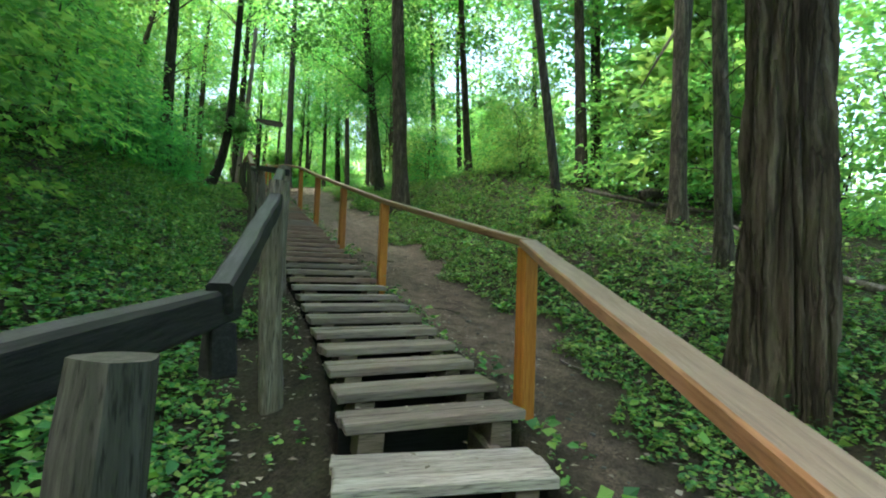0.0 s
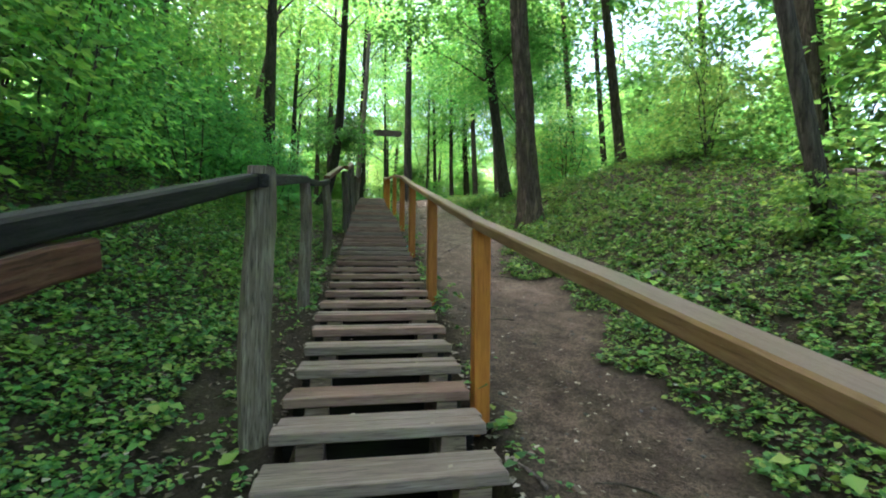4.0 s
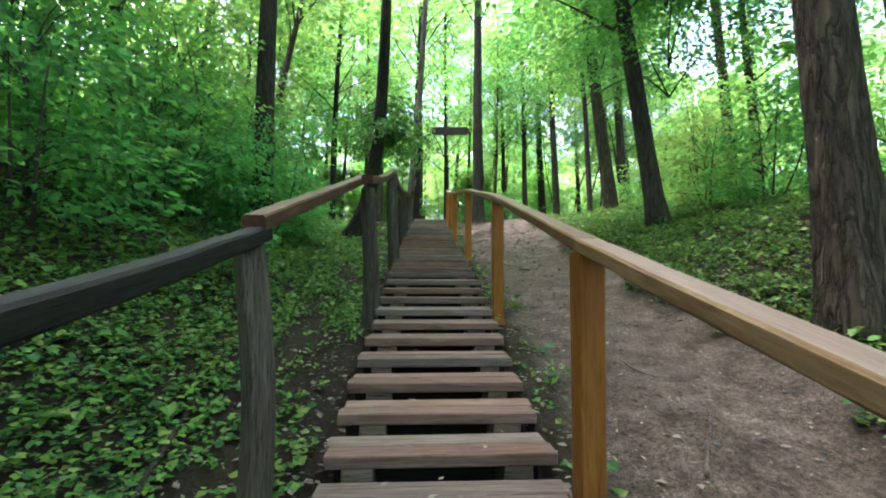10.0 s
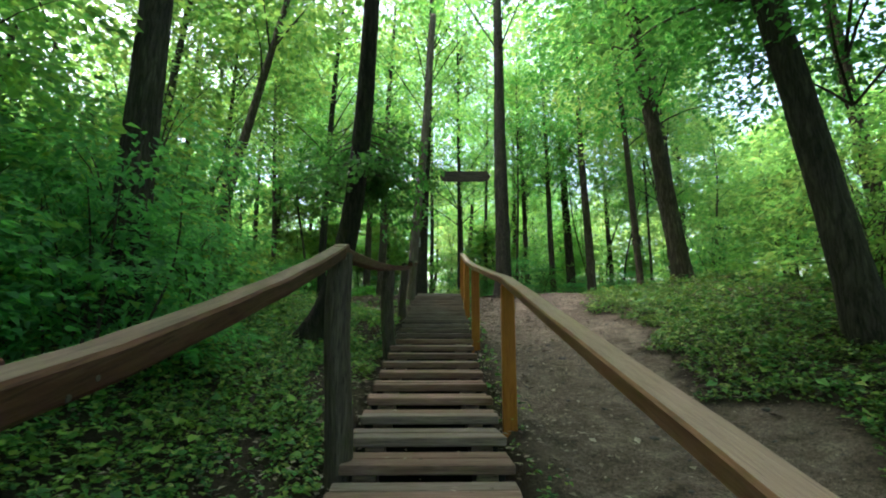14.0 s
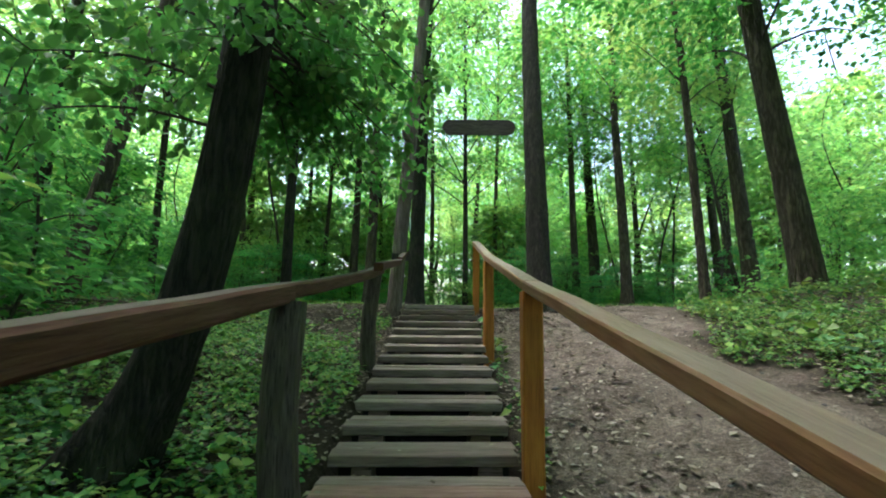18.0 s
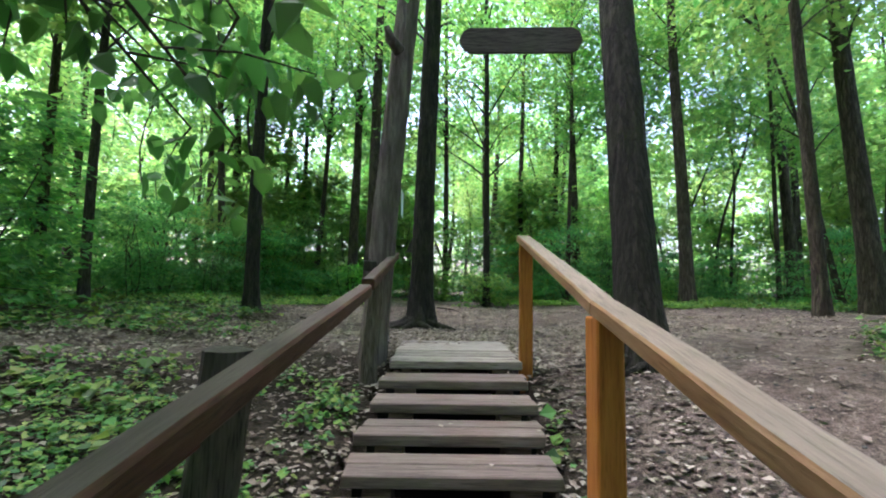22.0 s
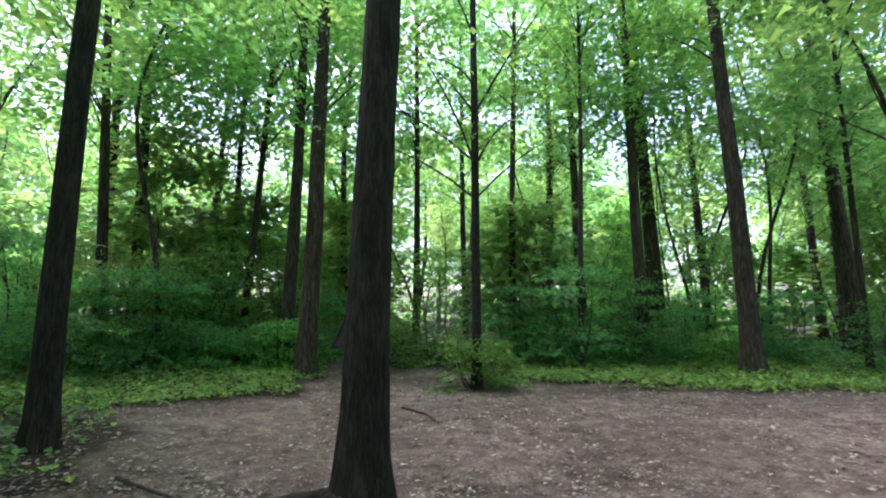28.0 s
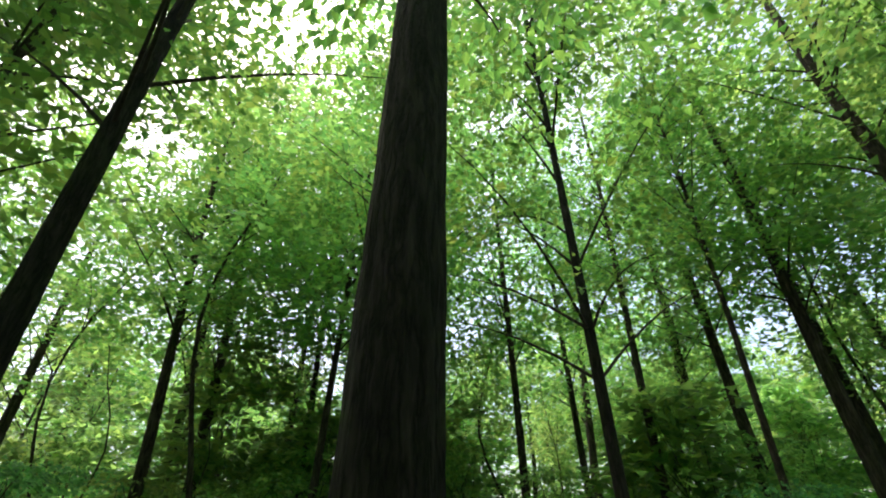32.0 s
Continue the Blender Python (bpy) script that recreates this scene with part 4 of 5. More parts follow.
for n, (a, L) in enumerate(((200, 1.0), (225, 0.8), (255, 0.6), (165, 0.75), (290, 0.55), (330, 0.6))):
    root(rooted, a, L + 0.2, BARK_DARK, n, 1.5)
for n, (a, L) in enumerate(((195, 0.75), (240, 0.6), (300, 0.6), (20, 0.6), (150, 0.6))):
    root(stair_tree, a, L, BARK_DARK, n)

# short dead twigs on the thin tree
r = np.random.default_rng(61)
for n in range(11):
    z, a, L = 1.3 + 0.42 * n, r.uniform(0, 6.28), r.uniform(0.25, 0.75)
    o = np.array([-0.013 * z, 0.019 * z, z])
    e = o + L * np.array([math.cos(a), math.sin(a), r.uniform(-0.25, 0.35)])
    v, f = tube([o, (o + e) / 2 + (0, 0, 0.04), e], [0.014, 0.009, 0.004], 5)
    child("dead_twig", clean(mesh_of("dead_twig", v, f, BRANCH, True)), twiggy)
v, f = tube([(-0.05, 0.0, 4.0), (-0.25, 0.28, 3.42), (-0.47, 0.56, 2.8)], [0.035, 0.028, 0.014], 7)
child("broken_branch", clean(mesh_of("broken_branch", v, f, BARK_DEAD, True)), fork, "bare broken branch hanging down")

# the fork's second stem
fme, *_ = trunk_mesh(0.2, 9.0, (0.06, -0.03), 901, BARK, 14, 0.35, flare=0.0, bend=0.1)
child("second_stem", fme, fork).location = (0.05, 0.0, 3.0)

# the dead trunk by the end of the railing, with its sheet of paper
dead = thing("dead_tree", (0.38, 23.8, float(ground_z(0.38, 23.8))), "bare grey dead tree trunk with peeled wood beside the stairs", "tree")
dme, dx, dy, dz = trunk_mesh(0.22, 7.5, (0.066, 0.02), 77, BARK_DEAD, 48, 0.1, rough=0.09, bend=0.12, flare=0.12, taper=0.25, furrow=0.06)
child("trunk", dme, dead)
kv, kf = tube([(0.2, -0.1, 2.62), (0.12, -0.19, 2.7), (0.1, -0.24, 2.78)], [0.05, 0.045, 0.02], 8)
child("branch_stub", clean(mesh_of("branch_stub", kv, kf, BARK_DEAD, True)), dead)

# far wood: trees in rings about the clearing and the gully
rng = np.random.default_rng(11)
taken = [np.array(o.location[:2]) for o in bpy.data.objects if o.parent is None and o.name.startswith(("tree", "dead"))]


def is_open(x, y):
    """Where no far tree may stand: the gully, the path, the clearing."""
    return (-8 < x < 10.5 and -6 < y < 25) or (((x - 2.5) / 11.5) ** 2 + ((y - 29) / 9.5) ** 2 < 1)


count = 0
while count < 140:
    a, r = rng.uniform(0, 2 * np.pi), 60 * np.sqrt(rng.uniform(0.02, 1))
    x, y = 1 + 0.85 * r * np.cos(a), 24 + r * np.sin(a)
    if y < -28 or is_open(x, y) or min(np.hypot(*(p - (x, y))) for p in taken) < 2.1:
        continue
    if x > 9 and y < 24 and rng.uniform() < 0.55:
        continue
    taken.append(np.array((x, y)))
    near = np.hypot(x - 1, max(abs(y - 18) - 16, 0)) < 22
    tall = 6.5 if y > 37 and near and rng.uniform() < 0.6 else 0.0
    tree(x, y, rng.uniform(0.2, 0.46), (rng.normal(0, 0.04), rng.normal(0, 0.04)), rng.uniform(14, 18) + tall, rng.uniform(3.5, 6.5), BACKC if y < -4 or abs(x - 1) > 32 else MIDC if near else FARC, 0, label="slender tree of the surrounding wood", scale=rng.uniform(0.8, 1.15), group="trees of the far wood", upper=tall, bend=rng.uniform(0.2, 1.5))
    count += 1

# thin crooked poles between the trees beyond the clearing and the banks
count = 0
while count < 64:
    x, y = rng.uniform(-22, 28), rng.uniform(14, 60)
    if is_open(x, y) or min(np.hypot(*(p - (x, y))) for p in taken) < 1.0:
        continue
    taken.append(np.array((x, y)))
    t = tree(x, y, rng.uniform(0.08, 0.17), (rng.normal(0, 0.07), rng.normal(0, 0.07)), rng.uniform(9, 14), rng.uniform(3.5, 6.0), POLEC, 0, label="thin crooked young tree of the surrounding wood", scale=rng.uniform(0.6, 1.0), group="young trees of the far wood", bend=rng.uniform(1.0, 3.5), flare=0.2)
    if rng.uniform() < 0.4:
        me, *_ = trunk_mesh(0.07, rng.uniform(4, 7), (rng.normal(0, 0.18), rng.normal(0, 0.18)), 700 + count, BARK_FAR, 7, 0.7, flare=0.0, bend=1.2)
        child("side_stem", me, t).location = (0, 0, 0.35)
    count += 1


# ---- undergrowth: young trees and bushes ----
def sapling_meshes(seed, h, r, n_spray, per, size, mat, stems=3, spread=0.42, coarse=False):
    rng = np.random.default_rng(seed)
    z = rng.uniform(0.08, 1, n_spray)
    a = rng.uniform(0, 2 * np.pi, n_spray)
    out = np.stack([np.cos(a), np.sin(a), 0 * a], -1)
    c = out * (r * np.sqrt(rng.uniform(0.05, 1, n_spray)) * (1.1 - 0.55 * z))[:, None]
    c[:, 2] = z * h
    v, f = sprays(rng, c, out, per, spread, size, 0.16 if coarse else 0.055, 0.25, coarse=coarse)
    pieces = []
    for k in range(stems):
        e = np.array([rng.normal(0, 0.3 * r), rng.normal(0, 0.3 * r), h * rng.uniform(0.75, 1)])
        t = np.linspace(0, 1, 7)[:, None]
        s = np.array([rng.normal(0, 0.08), rng.normal(0, 0.08), -0.15])
        pieces.append(tube(s + (e - s) * t + np.sin(np.pi * t) * rng.normal(0, 0.15, 3), np.linspace(0.022, 0.006, 7), 5, cap=False))
    for k in range(0, n_spray, 3):
        e = c[k]
        s = np.array([0, 0, e[2] * 0.75])
        pieces.append(tube([s, (s + e) / 2 + (0, 0, 0.08), e], [0.01, 0.007, 0.003], 4, cap=False))
    bv, bf = joined(pieces)
    return mesh_of("leaves", v, f, mat), mesh_of("stems", bv, bf, BRANCH, True)


SAPS = [sapling_meshes(50 + k, h, r, n, 40, s, mat, spread=0.58) for k, (h, r, n, s, mat) in enumerate([(2.2, 1.1, 40, 0.105, LEAF_DARK), (3.4, 1.4, 58, 0.115, LEAF), (4.8, 1.7, 76, 0.125, LEAF), (1.5, 1.1, 40, 0.1, LEAF_DARK), (3.8, 1.5, 64, 0.13, LEAF_FAR)])]
SAPS += [sapling_meshes(60 + k, h, r, n, 26, s, mat, spread=0.6, coarse=True) for k, (h, r, n, s, mat) in enumerate([(2.0, 1.5, 60, 0.22, LEAF), (4.2, 1.8, 85, 0.25, LEAF), (1.4, 1.6, 50, 0.2, LEAF_DARK), (6.0, 2.0, 100, 0.27, LEAF_FAR)])]

SAPS += [sapling_meshes(80, 1.3, 0.75, 34, 40, 0.12, LEAF, spread=0.4), sapling_meshes(81, 2.6, 1.25, 62, 40, 0.115, LEAF_DARK, spread=0.55), sapling_meshes(82, 2.6, 1.6, 70, 40, 0.12, LEAF_FAR, spread=0.6)]


def sapling(x, y, kind, scale=1.0, label=""):
    t = thing("sapling" if kind in (1, 2, 4, 6, 8) else "bush", (x, y, float(ground_z(x, y))), label or ("young tree with thin stems and layered green leaves" if kind in (1, 2, 4, 6, 8) else "low leafy green bush of the undergrowth"), "sapling" if kind in (1, 2, 4, 6, 8) else "bush", "undergrowth of the wood")
    m = pose(0, 0, 0, 0, 0, (x * 77 + y * 31) % 360) @ Matrix.Diagonal((scale, scale, scale, 1))
    for name, me in zip(("foliage", "twig_work"), SAPS[kind]):
        tagged(child(name, me, t), kind="stuff").matrix_local = m
    return t


for x, y, k, s in ((-2.3, 4.6, 1, 0.9), (-3.3, 3.2, 2, 1.0), (-2.9, 6.4, 1, 1.1), (-3.9, 5.4, 2, 1.1), (-3.6, 8.2, 2, 1.0), (-2.7, 9.6, 1, 1.0), (-4.6, 9.2, 2, 1.2), (-3.4, 11.4, 1, 1.1), (-4.8, 11.6, 2, 1.2), (-2.3, 12.8, 0, 1.0),
                   (-3.6, 13.6, 2, 1.0), (-2.1, 15.2, 3, 0.9), (-1.6, 16.4, 0, 0.9), (-2.9, 16.2, 1, 1.0), (-5.0, 14.6, 2, 1.2), (-4.2, 17.0, 1, 1.2), (-2.6, 18.6, 1, 0.9), (-5.6, 12.8, 8, 1.0), (-6.4, 9.6, 8, 1.0), (-6.0, 6.2, 8, 1.0), (-5.2, 3.0, 8, 0.9)):
    sapling(x, y, k, s)
for x, y, k, s in ((-3.0, 20.8, 10, 1.1), (-3.9, 19.6, 10, 1.2), (-4.7, 21.6, 10, 1.2), (-2.4, 19.4, 3, 0.8), (5.7, 7.2, 9, 0.6), (-2.8, 15.4, 10, 0.8), (-3.3, 14.2, 10, 0.9), (-1.95, 16.5, 10, 0.6), (-1.35, 17.3, 10, 0.55), (-2.4, 17.5, 10, 0.65), (-3.0, 16.7, 10, 0.8), (-5.8, 41.5, 6, 1.3), (-8.0, 44.5, 6, 1.3), (-2.2, 46.0, 6, 1.3), (-6.6, 26.6, 10, 1.3), (-8.4, 24.8, 2, 1.1), (-9.6, 28.2, 2, 1.2), (-7.4, 23.2, 10, 1.4), (-11.2, 26.2, 4, 1.4), (-12.0, 30.0, 4, 1.4), (-10.2, 22.6, 2, 1.2), (-3.4, 38.6, 4, 1.0), (-5.2, 39.8, 4, 1.1), (-7.0, 38.8, 4, 1.0), (-1.4, 40.8, 4, 1.1), (-4.3, 42.6, 4, 1.2), (-8.8, 41.6, 4, 1.2), (0.9, 39.4, 4, 0.9), (3.2, 40.8, 4, 1.0), (5.4, 39.4, 4, 1.0), (7.2, 41.4, 4, 1.1), (9.6, 39.0, 4, 1.0), (7.6, 19.6, 11, 0.9), (9.0, 23.0, 11, 1.0), (7.8, 11.6, 11, 0.8), (8.9, 26.0, 11, 0.9), (10.6, 9.2, 11, 1.3), (11.8, 12.2, 11, 1.5), (10.9, 15.6, 11, 1.3), (11.6, 19.2, 11, 1.4), (12.2, 5.6, 11, 1.4), (10.2, 3.4, 11, 1.2), (13.6, 9.4, 11, 1.6), (-8.2, 34.0, 10, 1.2), (-7.0, 36.4, 11, 1.2), (-9.6, 36.6, 10, 1.3), (-5.6, 37.6, 11, 1.2), (-10.5, 34.5, 11, 1.3), (9.6, 6.6, 4, 1.0), (9.4, 13.6, 1, 1.1), (6.9, 16.6, 0, 0.9), (8.2, 20.6, 4, 0.9)):
    sapling(x, y, k, s)
sapling(1.85, 33.55, 9, 0.9, "low leafy shoots round the foot of a young tree")
placed = 0
while placed < 70:
    x, y = rng.uniform(-26, 29), rng.uniform(-8, 58)
    edge = ((x - 2.5) / 11.5) ** 2 + ((y - 29) / 8.0) ** 2
    if (-6.5 < x < 9 and y < 24) or edge < 1.25 or abs(x - 1) < 5 and y < 0 or (x > 8 and y < 26 and rng.uniform() < 0.6):
        continue
    sapling(x, y, int(rng.choice([5, 6, 7, 8, 6, 8])), rng.uniform(0.85, 1.25))
    placed += 1
# a belt of bushes along the edge of the clearing
for k in range(30):
    a = radians(-28 + k * 236 / 29) + rng.normal(0, 0.02)
    f = rng.uniform(1.0, 1.22)
    x, y = 2.5 + 10.8 * f * math.cos(a), 29 + 7.6 * f * math.sin(a)
    sapling(x, y, int(rng.choice([0, 3, 10, 9, 10])), rng.uniform(0.7, 1.15))

# the dark low thicket behind the clearing and the bushes on its other side
for k in range(11):
    x = 2.9 + 0.72 * k
    sapling(x, 38.0 - 0.02 * (x - 3) ** 2 + 0.35 * math.sin(2.6 * k), 10, 0.62 + 0.1 * math.sin(4.1 * k), "dense dark green bush at the edge of the clearing")
for x, y, s in ((-4.3, 35.4, 0.7), (-5.3, 35.6, 0.8), (-3.6, 36.4, 0.7), (-6.4, 34.8, 0.8), (-7.4, 35.2, 0.9), (-5.0, 37.0, 0.9)):
    sapling(x, y, 3 if s < 0.8 else 10, s, "low spreading green bush at the edge of the clearing")

# the wood beyond: one mass of foliage round the place
n = 21000
a, r = rng.uniform(0, 2 * np.pi, n), rng.uniform(50, 82, n)
c = np.stack([1 + r * np.cos(a), 24 + r * np.sin(a), 2.2 + 20 * rng.uniform(0, 1, n) ** 1.9 + 3 * np.sin(9 * a) * rng.uniform(0, 1, n)], -1)
c = c[~((a > radians(98)) & (a < radians(128)) & (c[:, 2] < 9) & (rng.uniform(0, 1, n) < 0.75))]
v, f = sprays(rng, c, unit(rng.normal(0, 1, (len(c), 3))), 6, 1.6, 0.62, 0.4, coarse=True)
tagged(new("far_woods", mesh_of("far_woods", v, f, LEAF_FAR)), "distant green foliage of the wood all round", "woods", kind="stuff")

# leafy branches that hang over the railing from the leaning tree
for k, (p, e) in enumerate((((-0.3, 19.8, 6.5), (0.78, 20.35, 6.2)), ((-0.3, 19.85, 6.6), (0.5, 20.95, 6.3)), ((-0.33, 19.85, 6.35), (0.12, 21.3, 6.22)), ((-0.25, 19.75, 6.75), (0.88, 19.95, 6.45)), ((-0.35, 19.85, 6.3), (-0.62, 20.95, 6.3)),
                             ((-0.2, 19.9, 7.0), (0.65, 21.3, 6.75)), ((-0.4, 19.8, 6.6), (-1.3, 20.4, 6.6)), ((-0.2, 19.8, 7.1), (1.0, 20.8, 6.95)), ((-0.4, 19.7, 6.1), (-0.75, 18.6, 6.05)), ((-0.3, 19.65, 6.4), (-0.2, 18.5, 6.2)), ((-0.45, 19.7, 5.9), (-1.3, 19.0, 5.9)), ((-0.3, 19.65, 6.6), (0.35, 19.0, 6.4)), ((-0.2, 19.85, 7.2), (0.2, 21.2, 7.1)), ((-0.3, 19.85, 7.0), (-0.8, 21.3, 6.9)), ((-0.35, 19.8, 6.9), (-1.4, 20.9, 6.8)), ((-0.2, 19.8, 7.3), (0.6, 20.4, 7.25)), ((-0.05, 20.0, 6.7), (0.5, 21.1, 5.9)), ((-0.1, 20.05, 6.6), (0.28, 21.25, 5.98)), ((-0.1, 19.9, 6.9), (0.62, 20.85, 6.1)), ((-0.2, 19.75, 7.0), (1.02, 19.65, 6.38)), ((0, 0, 7.1), (-0.9, 21.6, 7.0)), ((0, 0, 7.3), (-0.3, 21.9, 7.2)), ((0, 0, 7.2), (-1.3, 21.9, 7.3)), ((0, 0, 6.9), (-0.6, 21.2, 6.7)), ((0, 0, 7.0), (-1.5, 21.2, 6.9)), ((0, 0, 7.4), (0.1, 21.6, 7.4)), ((0, 0, 6.5), (-0.12, 20.3, 6.15)), ((0, 0, 6.6), (0.07, 20.4, 6.28)), ((0, 0, 6.7), (0.27, 20.5, 6.3)), ((0, 0, 6.8), (-0.3, 20.8, 6.45)), ((0, 0, 6.9), (0.0, 20.95, 6.52)), ((0, 0, 6.6), (-0.55, 20.7, 6.3)), ((0, 0, 6.5), (-0.45, 20.4, 6.1)))):
    r = np.random.default_rng(400 + k)
    p, e = np.array((-0.05, 19.33, p[2])), np.array(e)
    t = np.linspace(0, 1, 9)[:, None]
    line = (e - p) * t + np.sin(np.pi * t) * (0, 0, 0.12)
    side = unit(np.cross(e - p, (0, 0, 1.0)))
    bough = thing("leafy_bough", tuple(p), "thin leafy bough with broad oval leaves reaching from a leaning tree", "branch", "boughs over the railing")
    pieces, tips = [tube(line, np.linspace(0.013, 0.003, 9), 6)], [line[-1]]
    for q in range(9):
        a = line[2 + q % 7]
        b = a + side * (1 if q % 2 else -1) * r.uniform(0.2, 0.42) + unit(e - p) * r.uniform(0.08, 0.25) + (0, 0, r.uniform(-0.1, 0.03))
        pieces.append(tube([a, (a + b) / 2 + (0, 0, 0.02), b], [0.004, 0.003, 0.0015], 4))
        tips += [a + (b - a) * w for w in (0.35, 0.6, 0.85, 1.0)]
    v, f = joined(pieces)
    tagged(child("stem", clean(mesh_of("stem", v, f, BRANCH, True)), bough), kind="stuff")
    tips = np.array(tips)
    m = 4
    c = np.repeat(tips, m, 0) + r.normal(0, 0.045, (len(tips) * m, 3))
    d = unit(r.normal(0, 1, (len(c), 3)) + np.array((0, 0, -0.75)) + 0.5 * unit(e - p))
    nr = unit(np.array([0, 0, 1.0]) + r.normal(0, 0.5, (len(c), 3)))
    nr = unit(nr - (nr * d).sum(1, keepdims=True) * d)
    size = r.uniform(0.055, 0.105, len(c))
    v, f = rounds(c, d, nr, size, size * r.uniform(0.62, 0.8, len(c)), 0.06, 0.12)
    tagged(child("foliage", mesh_of("foliage", v, f, BOUGH), bough), kind="stuff")

# maple seedling with broad lobed leaves beside the old railing
def lobed_leaf(size):
    """Five pointed lobes about a centre, as one fan of triangles."""
    rim = []
    for k in range(5):
        a = radians(-120 + 60 * k)
        L = size * (1.0, 0.95, 1.1, 0.95, 1.0)[k] * (0.7 if k in (0, 4) else 1.0)
        rim += [(L * 0.62 * math.sin(a - 0.22), L * 0.62 * math.cos(a - 0.22)), (L * math.sin(a), L * math.cos(a)), (L * 0.62 * math.sin(a + 0.22), L * 0.62 * math.cos(a + 0.22))]
        if k < 4:
            rim.append((0.42 * size * math.sin(a + radians(30)), 0.42 * size * math.cos(a + radians(30))))
    bm = bmesh.new()
    mid = bm.verts.new((0, 0, 0))
    vs = [bm.verts.new((x, y, -0.12 * math.hypot(x, y) ** 2 / size)) for x, y in rim]
    for p, q in zip(vs, vs[1:]):
        bm.faces.new((mid, q, p))
    return bm_mesh("leaf", bm, LEAF_DARK)


maple = [lobed_leaf(k) for k in (0.1, 0.13, 0.16)]
rs = random.Random(14)
for sx, sy, h in ((-0.74, 13.98, 0.62), (-0.95, 13.5, 0.4)):
    sz = float(ground_z(sx, sy))
    seedling = thing("maple_seedling", (sx, sy, sz), "young maple seedling with broad lobed green leaves", "seedling", "maple seedlings")
    v, f = tube([(0, 0, -0.05), (0.03, 0.02, h * 0.5), (0.0, 0.05, h)], [0.008, 0.006, 0.003], 6)
    child("stem", clean(mesh_of("stem", v, f, BRANCH, True)), seedling)
    for k in range(13):
        a, z = k * 2.4 + rs.uniform(-0.3, 0.3), h * (0.45 + 0.055 * k * 0.8)
        d = rs.uniform(0.1, 0.24)
        x, y = d * math.cos(a), d * math.sin(a)
        v, f = tube([(0, 0.03, z - 0.06), (x * 0.6, y * 0.6, z), (x, y, z)], [0.003, 0.0025, 0.002], 4)
        stalk = child("leaf_stalk", clean(mesh_of("leaf_stalk", v, f, BRANCH, True)), seedling)
        lf = child("leaf", rs.choice(maple), stalk)
        lf.matrix_local = pose(x, y, z, rs.uniform(-25, 10), rs.uniform(-20, 20), math.degrees(a) - 90)

# ---- sign over the top of the stairs ----
sign = thing("hanging_sign", (1.74, 24.87, 8.05), "dark wooden board with pointed ends hung between two trees", "sign")
bm = bmesh.new()
half, hh = 0.68, 0.145
outline = [(-half, 0), (-half + 0.05, hh * 0.75), (-half + 0.12, hh), (half - 0.12, hh), (half - 0.04, hh * 0.7), (half, 0), (half - 0.05, -hh * 0.75), (half - 0.12, -hh), (-half + 0.12, -hh), (-half + 0.05, -hh * 0.7)]
face = bm.faces.new([bm.verts.new((x, -0.02, z)) for x, z in outline])
ext = bmesh.ops.extrude_face_region(bm, geom=[face])
bmesh.ops.translate(bm, vec=(0, 0.04, 0), verts=[g for g in ext["geom"] if isinstance(g, bmesh.types.BMVert)])
bmesh.ops.recalc_face_normals(bm, faces=bm.faces)
bmesh.ops.bevel(bm, geom=bm.edges, offset=0.006, segments=1, affect="EDGES")
child("board", bm_mesh("board", bm, SIGNWOOD), sign).location = (0, 0, 0.15)
wire_mat, *_ = material("dull_wire", 0.5)
wire_mat.node_tree.nodes["Principled BSDF"].inputs["Base Color"].default_value = (0.06, 0.06, 0.06, 1)
for s, e in (((-0.52, 0, 0.27), (-1.12, -0.82, 1.1)), ((0.52, 0, 0.27), (0.9, -0.25, 1.0))):
    wv, wf = tube([s, tuple((np.array(s) + e) / 2 - (0, 0, 0.03)), e], [0.004] * 3, 5)
    child("wire", clean(mesh_of("wire", wv, wf, wire_mat, True)), sign, "thin dull hanging wire")

# sheet of paper on the dead trunk; small board on the clearing's tree
paper_mat, *_ = material("white_laminated_paper", 0.35)
paper_mat.node_tree.nodes["Principled BSDF"].inputs["Base Color"].default_value = (0.72, 0.79, 0.86, 1)
paper = new("notice_sheet", board_mesh("notice_sheet", 0.15, 0.004, 0.22, paper_mat, 5, 0.001, 0.001))
paper.matrix_world = pose(0.6, 23.87, 6.2, 0, 4, 92)
tagged(paper, "white sheet of paper fixed to a dead tree trunk", "notice")
roof = thing("bird_feeder", (0.2, 28.42, 6.06), "small dark wooden feeder with a sloping roof on a tree trunk", "bird feeder")
bm = bmesh.new()
tri = [bm.verts.new((x, -0.07, z)) for x, z in ((0.02, 0.3), (-0.1, 0.03), (0.04, 0.03))]
ext = bmesh.ops.extrude_face_region(bm, geom=[bm.faces.new(tri)])
bmesh.ops.translate(bm, vec=(0, 0.14, 0), verts=[g for g in ext["geom"] if isinstance(g, bmesh.types.BMVert)])
bmesh.ops.recalc_face_normals(bm, faces=bm.faces)
child("body", bm_mesh("body", bm, SIGNWOOD), roof)
o = child("roof_board", board_mesh("roof_board", 0.32, 0.16, 0.012, SIGNWOOD, 9, 0.003, 0.002), roof)
o.location, o.rotation_euler = (-0.05, 0, 0.17), (0, radians(-66), 0)

